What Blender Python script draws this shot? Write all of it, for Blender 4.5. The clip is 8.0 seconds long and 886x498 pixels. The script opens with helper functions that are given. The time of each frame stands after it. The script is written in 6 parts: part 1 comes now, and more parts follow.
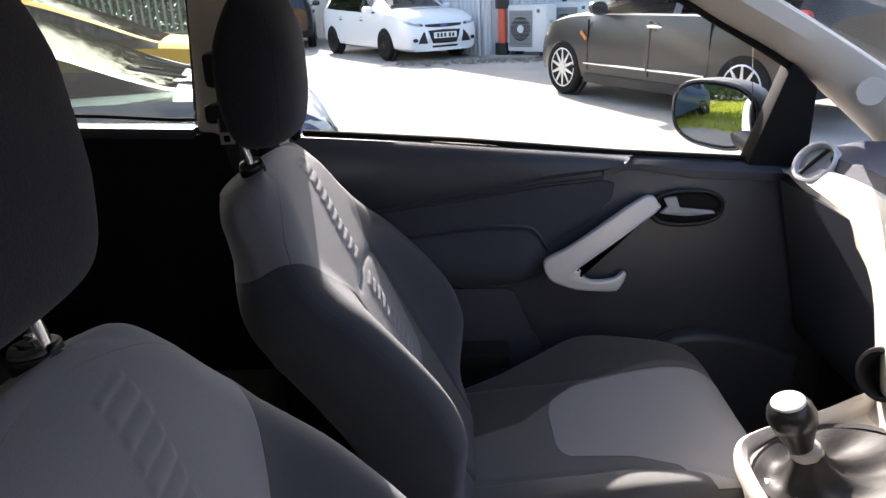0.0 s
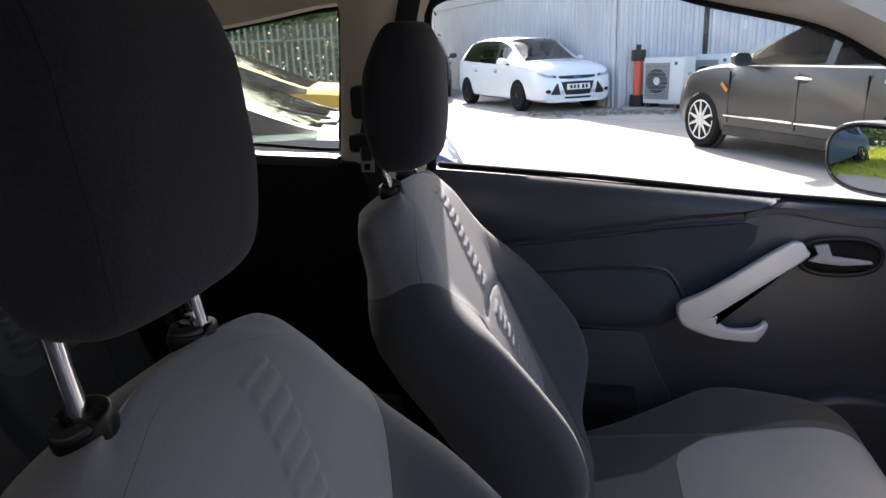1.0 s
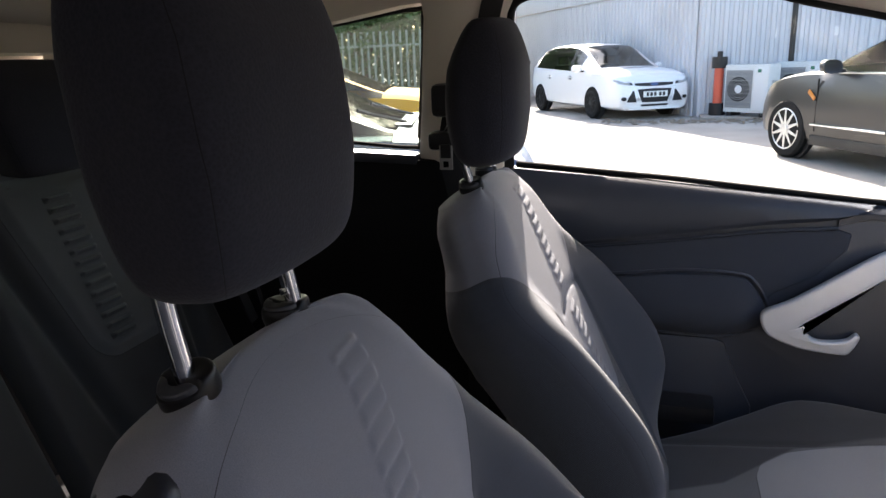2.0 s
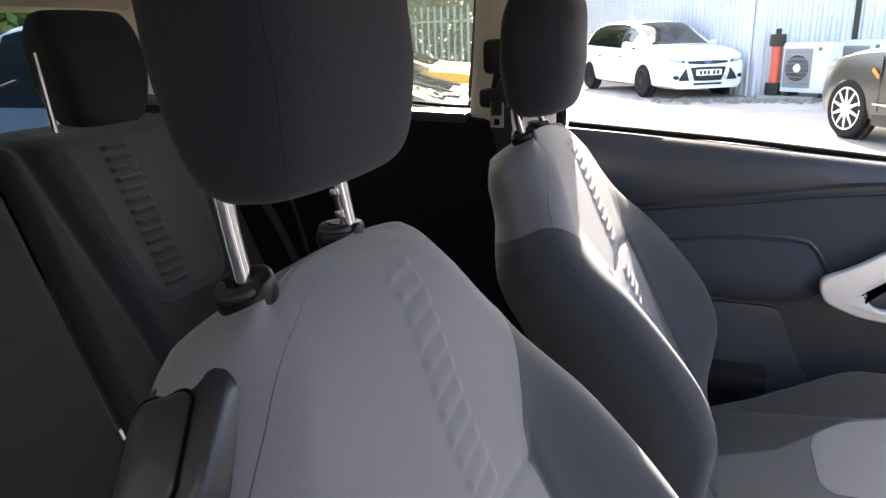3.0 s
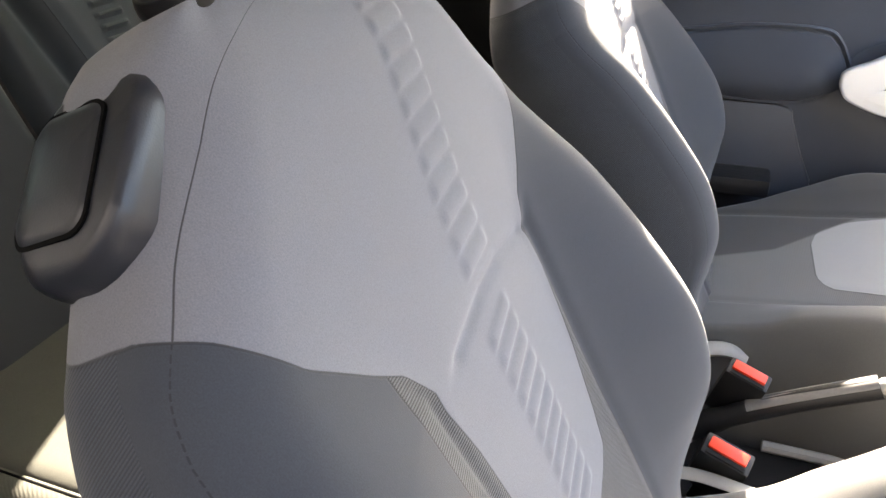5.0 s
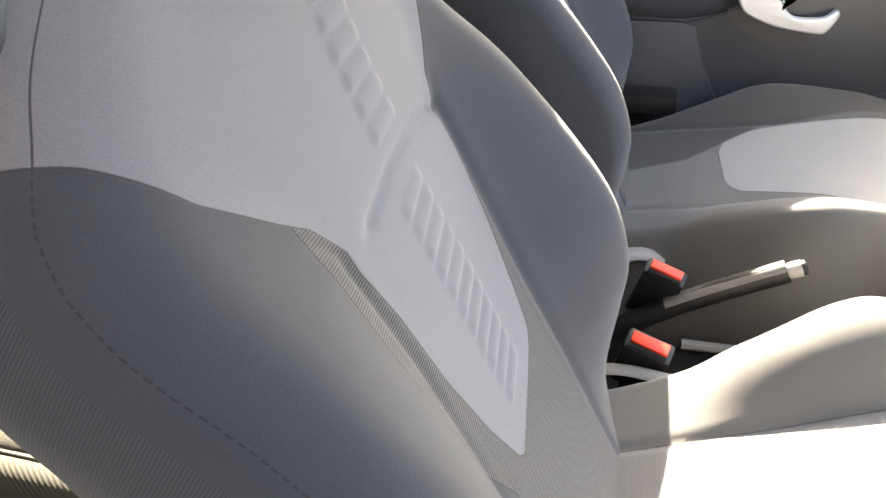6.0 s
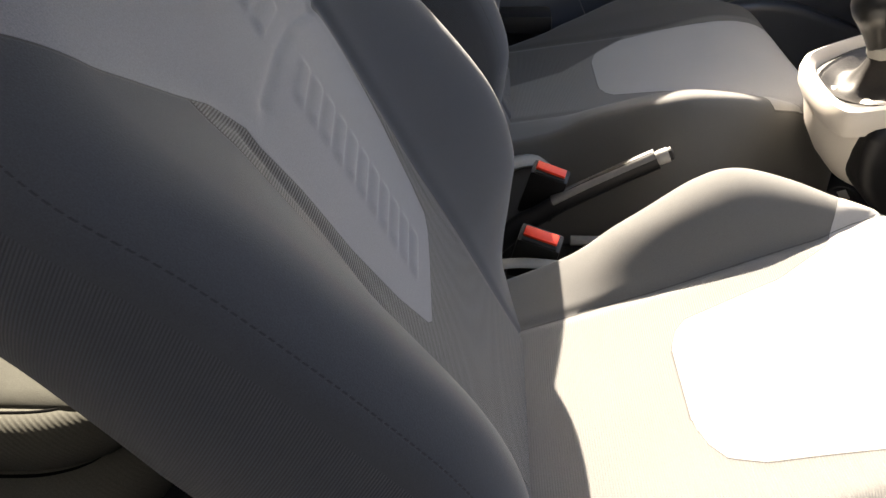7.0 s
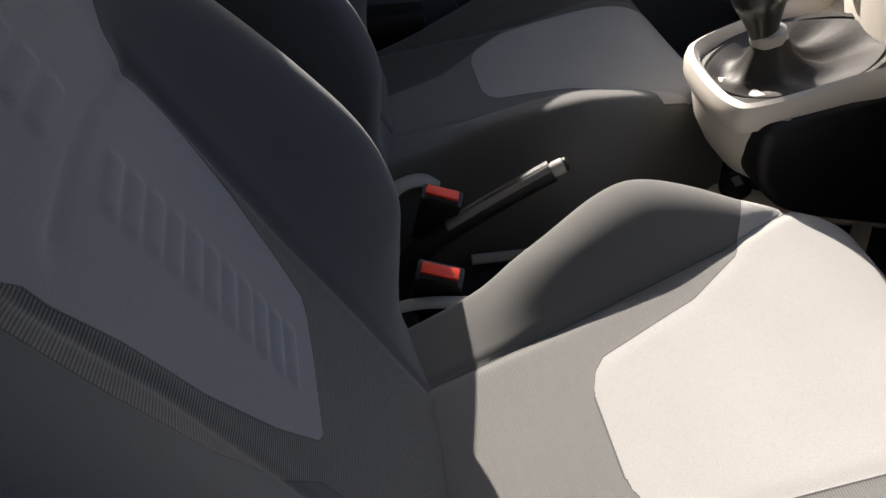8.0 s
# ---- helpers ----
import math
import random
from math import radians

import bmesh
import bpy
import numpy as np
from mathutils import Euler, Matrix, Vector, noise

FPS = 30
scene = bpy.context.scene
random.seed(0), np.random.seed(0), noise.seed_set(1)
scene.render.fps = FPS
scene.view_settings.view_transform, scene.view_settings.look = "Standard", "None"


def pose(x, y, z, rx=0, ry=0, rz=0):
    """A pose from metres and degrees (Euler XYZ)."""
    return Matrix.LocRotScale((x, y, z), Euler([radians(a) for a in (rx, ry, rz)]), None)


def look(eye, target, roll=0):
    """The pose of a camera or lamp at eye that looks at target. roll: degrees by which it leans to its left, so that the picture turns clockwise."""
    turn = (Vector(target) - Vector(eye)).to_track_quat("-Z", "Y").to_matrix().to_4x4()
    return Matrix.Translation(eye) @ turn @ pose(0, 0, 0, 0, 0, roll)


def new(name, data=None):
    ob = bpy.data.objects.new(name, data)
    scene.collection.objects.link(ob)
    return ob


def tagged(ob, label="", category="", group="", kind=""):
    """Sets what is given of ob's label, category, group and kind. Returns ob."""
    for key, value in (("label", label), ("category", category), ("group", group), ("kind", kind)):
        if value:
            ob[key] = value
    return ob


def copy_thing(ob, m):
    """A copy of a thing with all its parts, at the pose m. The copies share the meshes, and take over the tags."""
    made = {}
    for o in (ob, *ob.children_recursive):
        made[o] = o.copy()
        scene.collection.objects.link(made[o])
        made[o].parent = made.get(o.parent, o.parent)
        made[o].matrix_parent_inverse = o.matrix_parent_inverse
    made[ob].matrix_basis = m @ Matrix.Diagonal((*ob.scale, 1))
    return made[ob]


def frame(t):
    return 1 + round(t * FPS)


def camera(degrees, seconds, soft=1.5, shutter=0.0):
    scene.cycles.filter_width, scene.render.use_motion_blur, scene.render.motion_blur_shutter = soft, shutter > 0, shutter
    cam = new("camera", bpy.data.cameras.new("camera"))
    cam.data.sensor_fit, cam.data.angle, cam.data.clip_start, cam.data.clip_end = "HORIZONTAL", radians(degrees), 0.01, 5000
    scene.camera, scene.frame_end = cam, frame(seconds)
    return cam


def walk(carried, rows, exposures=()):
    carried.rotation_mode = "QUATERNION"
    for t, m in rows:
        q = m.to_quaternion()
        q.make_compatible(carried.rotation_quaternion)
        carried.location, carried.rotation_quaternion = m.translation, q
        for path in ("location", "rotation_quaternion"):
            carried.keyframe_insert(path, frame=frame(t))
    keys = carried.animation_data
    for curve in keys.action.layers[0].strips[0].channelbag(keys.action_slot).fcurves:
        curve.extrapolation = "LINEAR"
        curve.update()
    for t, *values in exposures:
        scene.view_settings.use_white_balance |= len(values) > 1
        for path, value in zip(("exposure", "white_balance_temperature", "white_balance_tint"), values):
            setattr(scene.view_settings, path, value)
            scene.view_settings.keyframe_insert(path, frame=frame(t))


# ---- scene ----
cam = camera(65.0, 8.0)
PATH = [
    (0, (0.194, -0.365, 1.366), (0.148, 1.507, 0.662), -2.3),
    (0.5, (0.184, -0.375, 1.353), (-0.072, 1.513, 0.746), -2.3),
    (1, (0.182, -0.379, 1.335), (-0.21, 1.501, 0.778), -2.3),
    (1.5, (0.173, -0.385, 1.33), (-0.319, 1.479, 0.796), -2.2),
    (2.8, (0.159, -0.398, 1.285), (-0.522, 1.398, 0.727), -1.9),
    (3, (0.156, -0.398, 1.275), (-0.536, 1.386, 0.692), -1.8),
    (3.5, (0.156, -0.391, 1.256), (-0.544, 1.335, 0.528), -1.7),
    (4, (0.154, -0.383, 1.243), (-0.537, 1.277, 0.366), -1.7),
    (4.2, (0.151, -0.378, 1.233), (-0.526, 1.26, 0.305), -1.8),
    (5.3, (0.143, -0.348, 1.169), (-0.432, 1.261, 0.129), -1.6),
    (5.5, (0.147, -0.352, 1.154), (-0.386, 1.261, 0.099), -1.6),
    (6, (0.155, -0.365, 1.128), (-0.245, 1.248, 0.015), -1.6),
    (6.5, (0.157, -0.391, 1.116), (-0.108, 1.204, -0.061), -1.6),
    (7, (0.166, -0.423, 1.108), (0.053, 1.15, -0.121), -1.6),
    (7.5, (0.16, -0.433, 1.115), (0.173, 1.122, -0.143), -2.2),
    (8, (0.182, -0.312, 1.113), (0.341, 1.213, -0.171), -2.3),
]
EXPOSURES = [
    (0.0, 2.15, 6600, 17), (1.5, 2.2, 6650, 17), (3.0, 3.35, 6980, 16), (4.0, 4.1, 7180, 14), (5.5, 4.3, 7750, 12), (6.5, 3.95, 7800, 11),
    (7.0, 2.9, 7500, 12), (7.5, 1.7, 7000, 12), (8.0, 1.45, 6750, 13),
]
walk(cam, [(t, look(eye, target, roll)) for t, eye, target, roll in PATH], EXPOSURES)

# ---- daylight ----
TO_SUN = Vector((-0.37, 1.56, 0.97)).normalized()
world = bpy.data.worlds.new("sky")
scene.world = world
world.use_nodes = True
_wn = world.node_tree
_sky = _wn.nodes.new("ShaderNodeTexSky")
_sky.sky_type = "NISHITA"
_sky.sun_disc = False
_sky.dust_density = 2.5
_sky.ozone_density = 0.6
_sky.sun_elevation = math.asin(TO_SUN.z)
_sky.sun_rotation = math.atan2(TO_SUN.x, TO_SUN.y)
_wn.links.new(_sky.outputs[0], _wn.nodes["Background"].inputs[0])
_wn.nodes["Background"].inputs[1].default_value = 0.14
sun = new("sun", bpy.data.lights.new("sun", "SUN"))
sun.data.energy = 4.0
sun.data.angle = radians(0.5)
sun.data.color = (1.0, 0.95, 0.87)
sun.matrix_world = look(tuple(TO_SUN * 30), (0, 0, 0))


# ---- materials ----
def mat(name, color, rough=0.6, metal=0.0, spec=0.5, grain=0.0, grain_size=200.0, bump=0.0, vary=0.0, vary_size=6.0, coat=0.0, sheen=0.0):
    """A surface with colour variation at two sizes and a fine relief."""
    m = bpy.data.materials.new(name)
    m.use_nodes = True
    nt = m.node_tree
    b = nt.nodes["Principled BSDF"]
    b.inputs["Base Color"].default_value = (*color, 1)
    b.inputs["Roughness"].default_value = rough
    b.inputs["Metallic"].default_value = metal
    b.inputs["Specular IOR Level"].default_value = spec
    b.inputs["Coat Weight"].default_value = coat
    b.inputs["Coat Roughness"].default_value = 0.04
    b.inputs["Sheen Weight"].default_value = sheen
    if grain or vary or bump:
        tc = nt.nodes.new("ShaderNodeTexCoord")
        fine = nt.nodes.new("ShaderNodeTexNoise")
        fine.inputs["Scale"].default_value = grain_size
        fine.inputs["Detail"].default_value = 2
        wide = nt.nodes.new("ShaderNodeTexNoise")
        wide.inputs["Scale"].default_value = vary_size
        wide.inputs["Detail"].default_value = 5
        for n in (fine, wide):
            nt.links.new(tc.outputs["Object"], n.inputs["Vector"])
        m1 = nt.nodes.new("ShaderNodeMath"); m1.operation = "MULTIPLY_ADD"
        m1.inputs[1].default_value = grain * 2; m1.inputs[2].default_value = 1 - grain
        nt.links.new(fine.outputs["Fac"], m1.inputs[0])
        m2 = nt.nodes.new("ShaderNodeMath"); m2.operation = "MULTIPLY_ADD"
        m2.inputs[1].default_value = vary * 2; m2.inputs[2].default_value = 1 - vary
        nt.links.new(wide.outputs["Fac"], m2.inputs[0])
        m3 = nt.nodes.new("ShaderNodeMath"); m3.operation = "MULTIPLY"
        nt.links.new(m1.outputs[0], m3.inputs[0]); nt.links.new(m2.outputs[0], m3.inputs[1])
        vm = nt.nodes.new("ShaderNodeVectorMath"); vm.operation = "SCALE"
        vm.inputs[0].default_value = color
        nt.links.new(m3.outputs[0], vm.inputs["Scale"])
        nt.links.new(vm.outputs[0], b.inputs["Base Color"])
        if bump:
            bp = nt.nodes.new("ShaderNodeBump")
            bp.inputs["Strength"].default_value = bump
            bp.inputs["Distance"].default_value = 0.002
            nt.links.new(fine.outputs["Fac"], bp.inputs["Height"])
            nt.links.new(bp.outputs[0], b.inputs["Normal"])
    return m


def glass(name, tint=(0.95, 0.98, 0.97), sheen=1.0, ior=1.45, dust=0.0):
    """A thin pane: clear with a gloss that follows the angle; dust: how much of a thin film of dust lies on it."""
    m = bpy.data.materials.new(name)
    m.use_nodes = True
    nt = m.node_tree
    nt.nodes.remove(nt.nodes["Principled BSDF"])
    clear = nt.nodes.new("ShaderNodeBsdfTransparent")
    clear.inputs[0].default_value = (*tint, 1)
    gloss = nt.nodes.new("ShaderNodeBsdfGlossy")
    gloss.inputs[0].default_value = (sheen, sheen, sheen, 1)
    gloss.inputs["Roughness"].default_value = 0.01
    fr = nt.nodes.new("ShaderNodeFresnel")
    fr.inputs[0].default_value = ior
    mx = nt.nodes.new("ShaderNodeMixShader")
    nt.links.new(fr.outputs[0], mx.inputs[0])
    nt.links.new(clear.outputs[0], mx.inputs[1])
    nt.links.new(gloss.outputs[0], mx.inputs[2])
    out = mx.outputs[0]
    if dust:
        film = nt.nodes.new("ShaderNodeBsdfTranslucent")
        film.inputs[0].default_value = (0.8, 0.79, 0.76, 1)
        spots = nt.nodes.new("ShaderNodeTexNoise")
        spots.inputs["Scale"].default_value = 14
        spots.inputs["Detail"].default_value = 6
        share = nt.nodes.new("ShaderNodeMath")
        share.operation = "MULTIPLY"
        share.inputs[1].default_value = 2 * dust
        both = nt.nodes.new("ShaderNodeMixShader")
        nt.links.new(spots.outputs["Fac"], share.inputs[0])
        nt.links.new(share.outputs[0], both.inputs[0])
        nt.links.new(out, both.inputs[1])
        nt.links.new(film.outputs[0], both.inputs[2])
        out = both.outputs[0]
    nt.links.new(out, nt.nodes["Material Output"].inputs[0])
    return m


M_BLACK = mat("black_plastic", (0.012, 0.012, 0.0135), 0.42, spec=0.35, grain=0.25, grain_size=900, bump=0.25, vary=0.15)
M_GLOSSBLACK = mat("gloss_black", (0.012, 0.012, 0.013), 0.15)
M_RUBBER = mat("rubber", (0.011, 0.011, 0.011), 0.8, spec=0.15, grain=0.2, vary=0.2)
M_DOOR = mat("door_plastic", (0.042, 0.048, 0.062), 0.36, grain=0.15, grain_size=1100, bump=0.15, vary=0.12, vary_size=4)
M_LEVER = mat("lever_plastic", (0.020, 0.022, 0.029), 0.36, grain=0.12, grain_size=1000, bump=0.06, vary=0.12)
M_GUIDE = mat("guide_plastic", (0.006, 0.006, 0.007), 0.35, spec=0.3, grain=0.2, grain_size=900, vary=0.15)
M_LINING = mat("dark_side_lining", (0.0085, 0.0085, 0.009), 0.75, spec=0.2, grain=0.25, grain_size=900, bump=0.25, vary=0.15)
M_DOORSOFT = mat("door_fabric", (0.038, 0.044, 0.058), 0.85, grain=0.3, grain_size=1400, bump=0.5, vary=0.15, vary_size=5, sheen=0.02)
M_CREAM = mat("cream_trim", (0.74, 0.67, 0.57), 0.6, grain=0.06, grain_size=800, bump=0.2, vary=0.06, vary_size=3)
M_HEADLINER = mat("headliner", (0.66, 0.61, 0.53), 0.95, grain=0.12, grain_size=1200, bump=0.4, vary=0.05)
M_SILVER = mat("silver_plastic", (0.66, 0.66, 0.66), 0.38, metal=0.15, grain=0.04, grain_size=900, vary=0.03)
M_DASHWHITE = mat("dash_white", (0.70, 0.66, 0.60), 0.4, grain=0.05, grain_size=900, bump=0.15, vary=0.05)
M_CHROME = mat("chrome", (0.82, 0.83, 0.85), 0.12, metal=1.0, vary=0.05, vary_size=30)
M_STEEL = mat("steel", (0.6, 0.6, 0.6), 0.3, metal=1.0, vary=0.1, vary_size=20)
M_RED = mat("red_plastic", (0.72, 0.045, 0.015), 0.4, grain=0.05, vary=0.05)
M_BELT = mat("belt_webbing", (0.016, 0.016, 0.017), 0.8, grain=0.3, grain_size=1500, bump=0.4)
M_CARPET = mat("carpet", (0.014, 0.014, 0.015), 0.98, grain=0.5, grain_size=700, bump=0.8, vary=0.2)
M_GREYTRIM = mat("grey_trim", (0.33, 0.32, 0.30), 0.55, grain=0.08, vary=0.06)
M_LEATHER = mat("lever_boot", (0.020, 0.0175, 0.016), 0.55, spec=0.35, grain=0.3, grain_size=350, bump=0.12, vary=0.2, vary_size=12)
M_GAP = mat("dark_gap", (0.003, 0.003, 0.003), 0.9, spec=0.1)
M_GLASS = glass("window_glass", sheen=0.25)
M_TINT = glass("tinted_glass", (0.72, 0.80, 0.76), 0.3, dust=0.007)
M_PRIVACY = glass("dark_rear_glass", (0.30, 0.36, 0.38), 0.3)
M_MIRROR = mat("mirror", (0.92, 0.92, 0.92), 0.01, metal=1.0)


def fabric(name, light, dark, side, ribs=0.5, sheen=0.2, knit=0, edge=None):
    """Seat cloth: plain upper cloth, dark bolster cloth and a ribbed weave, told apart by the seams stored on the mesh;
    edge: a painted shade tone where side is positive.
    """
    m = bpy.data.materials.new(name)
    m.use_nodes = True
    nt = m.node_tree
    N, L = nt.nodes, nt.links
    b = N["Principled BSDF"]
    b.inputs["Roughness"].default_value = 0.92
    b.inputs["Specular IOR Level"].default_value = 0.25
    b.inputs["Sheen Weight"].default_value = sheen
    b.inputs["Sheen Roughness"].default_value = 0.6

    def attr(n):
        a = N.new("ShaderNodeAttribute"); a.attribute_name = n
        return a.outputs["Fac"]

    def step(v, lo, hi):
        r = N.new("ShaderNodeMapRange")
        r.inputs["From Min"].default_value = lo
        r.inputs["From Max"].default_value = hi
        L.new(v, r.inputs["Value"])
        return r.outputs[0]

    def calc(op, a, c, d=None):
        n = N.new("ShaderNodeMath"); n.operation = op
        for i, v in enumerate((a, c, d)):
            if v is None:
                continue
            if isinstance(v, (int, float)):
                n.inputs[i].default_value = v
            else:
                L.new(v, n.inputs[i])
        return n.outputs[0]

    def mix(f, a, c):
        n = N.new("ShaderNodeMix"); n.data_type = "RGBA"
        L.new(f, n.inputs[0])
        for i, v in ((6, a), (7, c)):
            if isinstance(v, tuple):
                n.inputs[i].default_value = (*v, 1)
            else:
                L.new(v, n.inputs[i])
        return n.outputs[2]

    tc = N.new("ShaderNodeTexCoord")
    if knit:
        weave = N.new("ShaderNodeTexVoronoi"); weave.inputs["Scale"].default_value = knit
        weave_out = weave.outputs["Distance"]
    else:
        weave = N.new("ShaderNodeTexNoise"); weave.inputs["Scale"].default_value = 1300; weave.inputs["Detail"].default_value = 1
        weave_out = weave.outputs["Fac"]
    wide = N.new("ShaderNodeTexNoise"); wide.inputs["Scale"].default_value = 9; wide.inputs["Detail"].default_value = 4
    L.new(tc.outputs["Object"], weave.inputs["Vector"])
    L.new(tc.outputs["Object"], wide.inputs["Vector"])
    along = N.new("ShaderNodeVectorMath"); along.operation = "DOT_PRODUCT"
    along.inputs[1].default_value = (1.0, 0.0, -0.6)
    L.new(tc.outputs["Object"], along.inputs[0])
    rib = calc("MULTIPLY_ADD", calc("SINE", calc("MULTIPLY", along.outputs["Value"], 2 * math.pi / 0.0019), 0.0), 0.5, 0.5)
    zone = step(attr("zone"), -0.0006, 0.0006)
    ribz = step(attr("rib"), -0.0006, 0.0006)
    sidez = step(attr("side"), -0.001, 0.001)
    base = mix(zone, dark, light)
    base = mix(calc("MULTIPLY", ribz, calc("SUBTRACT", 1.0, zone)), base, side)
    # painted shade over the cloth, with a soft border
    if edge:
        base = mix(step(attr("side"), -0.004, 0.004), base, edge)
    ribmask = calc("MULTIPLY", calc("MAXIMUM", ribz, calc("MULTIPLY", sidez, 0.55)), calc("SUBTRACT", 1.0, zone))
    ribcol = calc("MULTIPLY_ADD", calc("MULTIPLY", calc("SUBTRACT", rib, 0.5), ribmask), ribs, 1.0)
    tone = calc("MULTIPLY", calc("MULTIPLY_ADD", weave_out, 0.5, 0.75), calc("MULTIPLY_ADD", wide.outputs["Fac"], 0.16, 0.92))
    tone = calc("MULTIPLY", tone, ribcol)
    split = N.new("ShaderNodeSeparateXYZ")
    L.new(tc.outputs["Object"], split.inputs[0])
    stitch = calc("SINE", calc("MULTIPLY", split.outputs["Z"], 2 * math.pi / 0.0034), 0.0)
    skip = calc("MULTIPLY", calc("GREATER_THAN", stitch, 0.55), calc("SUBTRACT", 1.0, zone))
    sewn = calc("ADD", calc("MULTIPLY", calc("ABSOLUTE", attr("seam"), 0.0), calc("MULTIPLY_ADD", zone, -0.55, 2.4)), calc("MULTIPLY", skip, 0.01))
    near = calc("MINIMUM", calc("ABSOLUTE", attr("zone"), 0.0), sewn)
    near = calc("MINIMUM", near, calc("ADD", calc("ABSOLUTE", attr("rib"), 0.0), zone))
    seam = step(near, 0.0004, 0.0011)
    weak = calc("MULTIPLY_ADD", zone, 0.28, 0.50)
    tone = calc("MULTIPLY", tone, calc("SUBTRACT", 1.0, calc("MULTIPLY", calc("SUBTRACT", 1.0, seam), weak)))
    vm = N.new("ShaderNodeVectorMath"); vm.operation = "SCALE"
    L.new(base, vm.inputs[0]); L.new(tone, vm.inputs["Scale"])
    L.new(vm.outputs[0], b.inputs["Base Color"])
    hgt = calc("ADD", calc("MULTIPLY", weave_out, 0.16 if not knit else 0.4), calc("MULTIPLY", calc("MULTIPLY", rib, ribmask), 0.6))
    hgt = calc("ADD", hgt, calc("MULTIPLY", step(near, 0.0, 0.0016), 0.35))
    bp = N.new("ShaderNodeBump"); bp.inputs["Strength"].default_value = 0.5; bp.inputs["Distance"].default_value = 0.0012
    L.new(hgt, bp.inputs["Height"]); L.new(bp.outputs[0], b.inputs["Normal"])
    return m


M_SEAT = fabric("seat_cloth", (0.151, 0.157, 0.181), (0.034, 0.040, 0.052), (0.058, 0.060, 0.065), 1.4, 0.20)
# last colour is the shade painted on the passenger cushion's door side
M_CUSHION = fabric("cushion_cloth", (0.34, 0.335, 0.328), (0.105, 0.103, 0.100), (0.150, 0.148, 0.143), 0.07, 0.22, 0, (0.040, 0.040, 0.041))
M_HEADREST = fabric("headrest_cloth", (0.0175, 0.0185, 0.027), (0.017, 0.017, 0.021), (0.017, 0.017, 0.021), 0.0, 0.07, 420)
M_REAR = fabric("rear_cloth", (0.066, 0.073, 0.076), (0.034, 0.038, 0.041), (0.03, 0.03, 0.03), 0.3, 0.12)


# ---- mesh helpers ----
def part(name, data, material, parent=None, label="", smooth=True, crease=42):
    """Links a bmesh or a mesh as one object, under a thing or at top level."""
    if isinstance(data, bmesh.types.BMesh):
        me = bpy.data.meshes.new(name)
        bmesh.ops.recalc_face_normals(data, faces=data.faces)
        data.to_mesh(me)
        data.free()
    else:
        me = data
    for p in me.polygons:
        p.use_smooth = smooth
    if smooth and crease < 180:
        me.set_sharp_from_angle(angle=radians(crease))
    me.materials.append(material)
    ob = new(name, me)
    if parent is not None:
        ob.parent = parent
    if label:
        ob["label"] = label
    return ob


def thing(name, label, category, group="", kind=""):
    return tagged(new(name), label, category, group, kind)


def mesh_of(verts, faces, name="mesh"):
    me = bpy.data.meshes.new(name)
    me.from_pydata([tuple(map(float, v)) for v in verts], [], [tuple(map(int, f)) for f in faces])
    me.update()
    return me


def box(lo, hi, bevel=0.004, seg=2):
    bm = bmesh.new()
    bmesh.ops.create_cube(bm, size=1)
    lo, hi = Vector(lo), Vector(hi)
    for v in bm.verts:
        v.co = Vector(((lo[i] + hi[i]) / 2 + v.co[i] * (hi[i] - lo[i]) for i in range(3)))
    if bevel:
        bmesh.ops.bevel(bm, geom=bm.edges[:] + bm.verts[:], offset=bevel, segments=seg, profile=0.7, affect="EDGES")
    return bm


def moved(bm, m):
    bmesh.ops.transform(bm, matrix=m, verts=bm.verts)
    return bm


def joined(*bms):
    out = bmesh.new()
    for b in bms:
        me = bpy.data.meshes.new("tmp")
        b.to_mesh(me)
        b.free()
        out.from_mesh(me)
        bpy.data.meshes.remove(me)
    return out


def smooth_line(pts, steps=8, closed=False):
    """A Catmull-Rom line through the points."""
    P = [np.array(p, float) for p in pts]
    n = len(P)
    out = []
    for i in range(n if closed else n - 1):
        if closed:
            a, b, c, d = P[i - 1], P[i], P[(i + 1) % n], P[(i + 2) % n]
        else:
            a, b, c, d = P[max(i - 1, 0)], P[i], P[i + 1], P[min(i + 2, n - 1)]
        for k in range(steps):
            t = k / steps
            out.append(0.5 * (2 * b + (c - a) * t + (2 * a - 5 * b + 4 * c - d) * t * t + (3 * b - a - 3 * c + d) * t ** 3))
    if not closed:
        out.append(P[-1])
    return out


def tube(pts, radius, sides=10, flat=1.0, up=(0, 0, 1), caps=True):
    """A round or flattened bar along the points; radius may be a list."""
    bm = bmesh.new()
    P = [Vector(p) for p in pts]
    rad = radius if isinstance(radius, (list, tuple)) else [radius] * len(P)
    rings = []
    for i, p in enumerate(P):
        d = (P[min(i + 1, len(P) - 1)] - P[max(i - 1, 0)]).normalized()
        a = d.cross(Vector(up))
        if a.length < 1e-4:
            a = d.cross(Vector((1, 0, 0)))
        a.normalize()
        b = a.cross(d)
        rings.append([bm.verts.new(p + rad[i] * (a * math.cos(2 * math.pi * k / sides) + b * flat * math.sin(2 * math.pi * k / sides))) for k in range(sides)])
    for r, q in zip(rings, rings[1:]):
        for k in range(sides):
            bm.faces.new((r[k], r[(k + 1) % sides], q[(k + 1) % sides], q[k]))
    if caps:
        bm.faces.new(rings[0])
        bm.faces.new(rings[-1])
    return bm


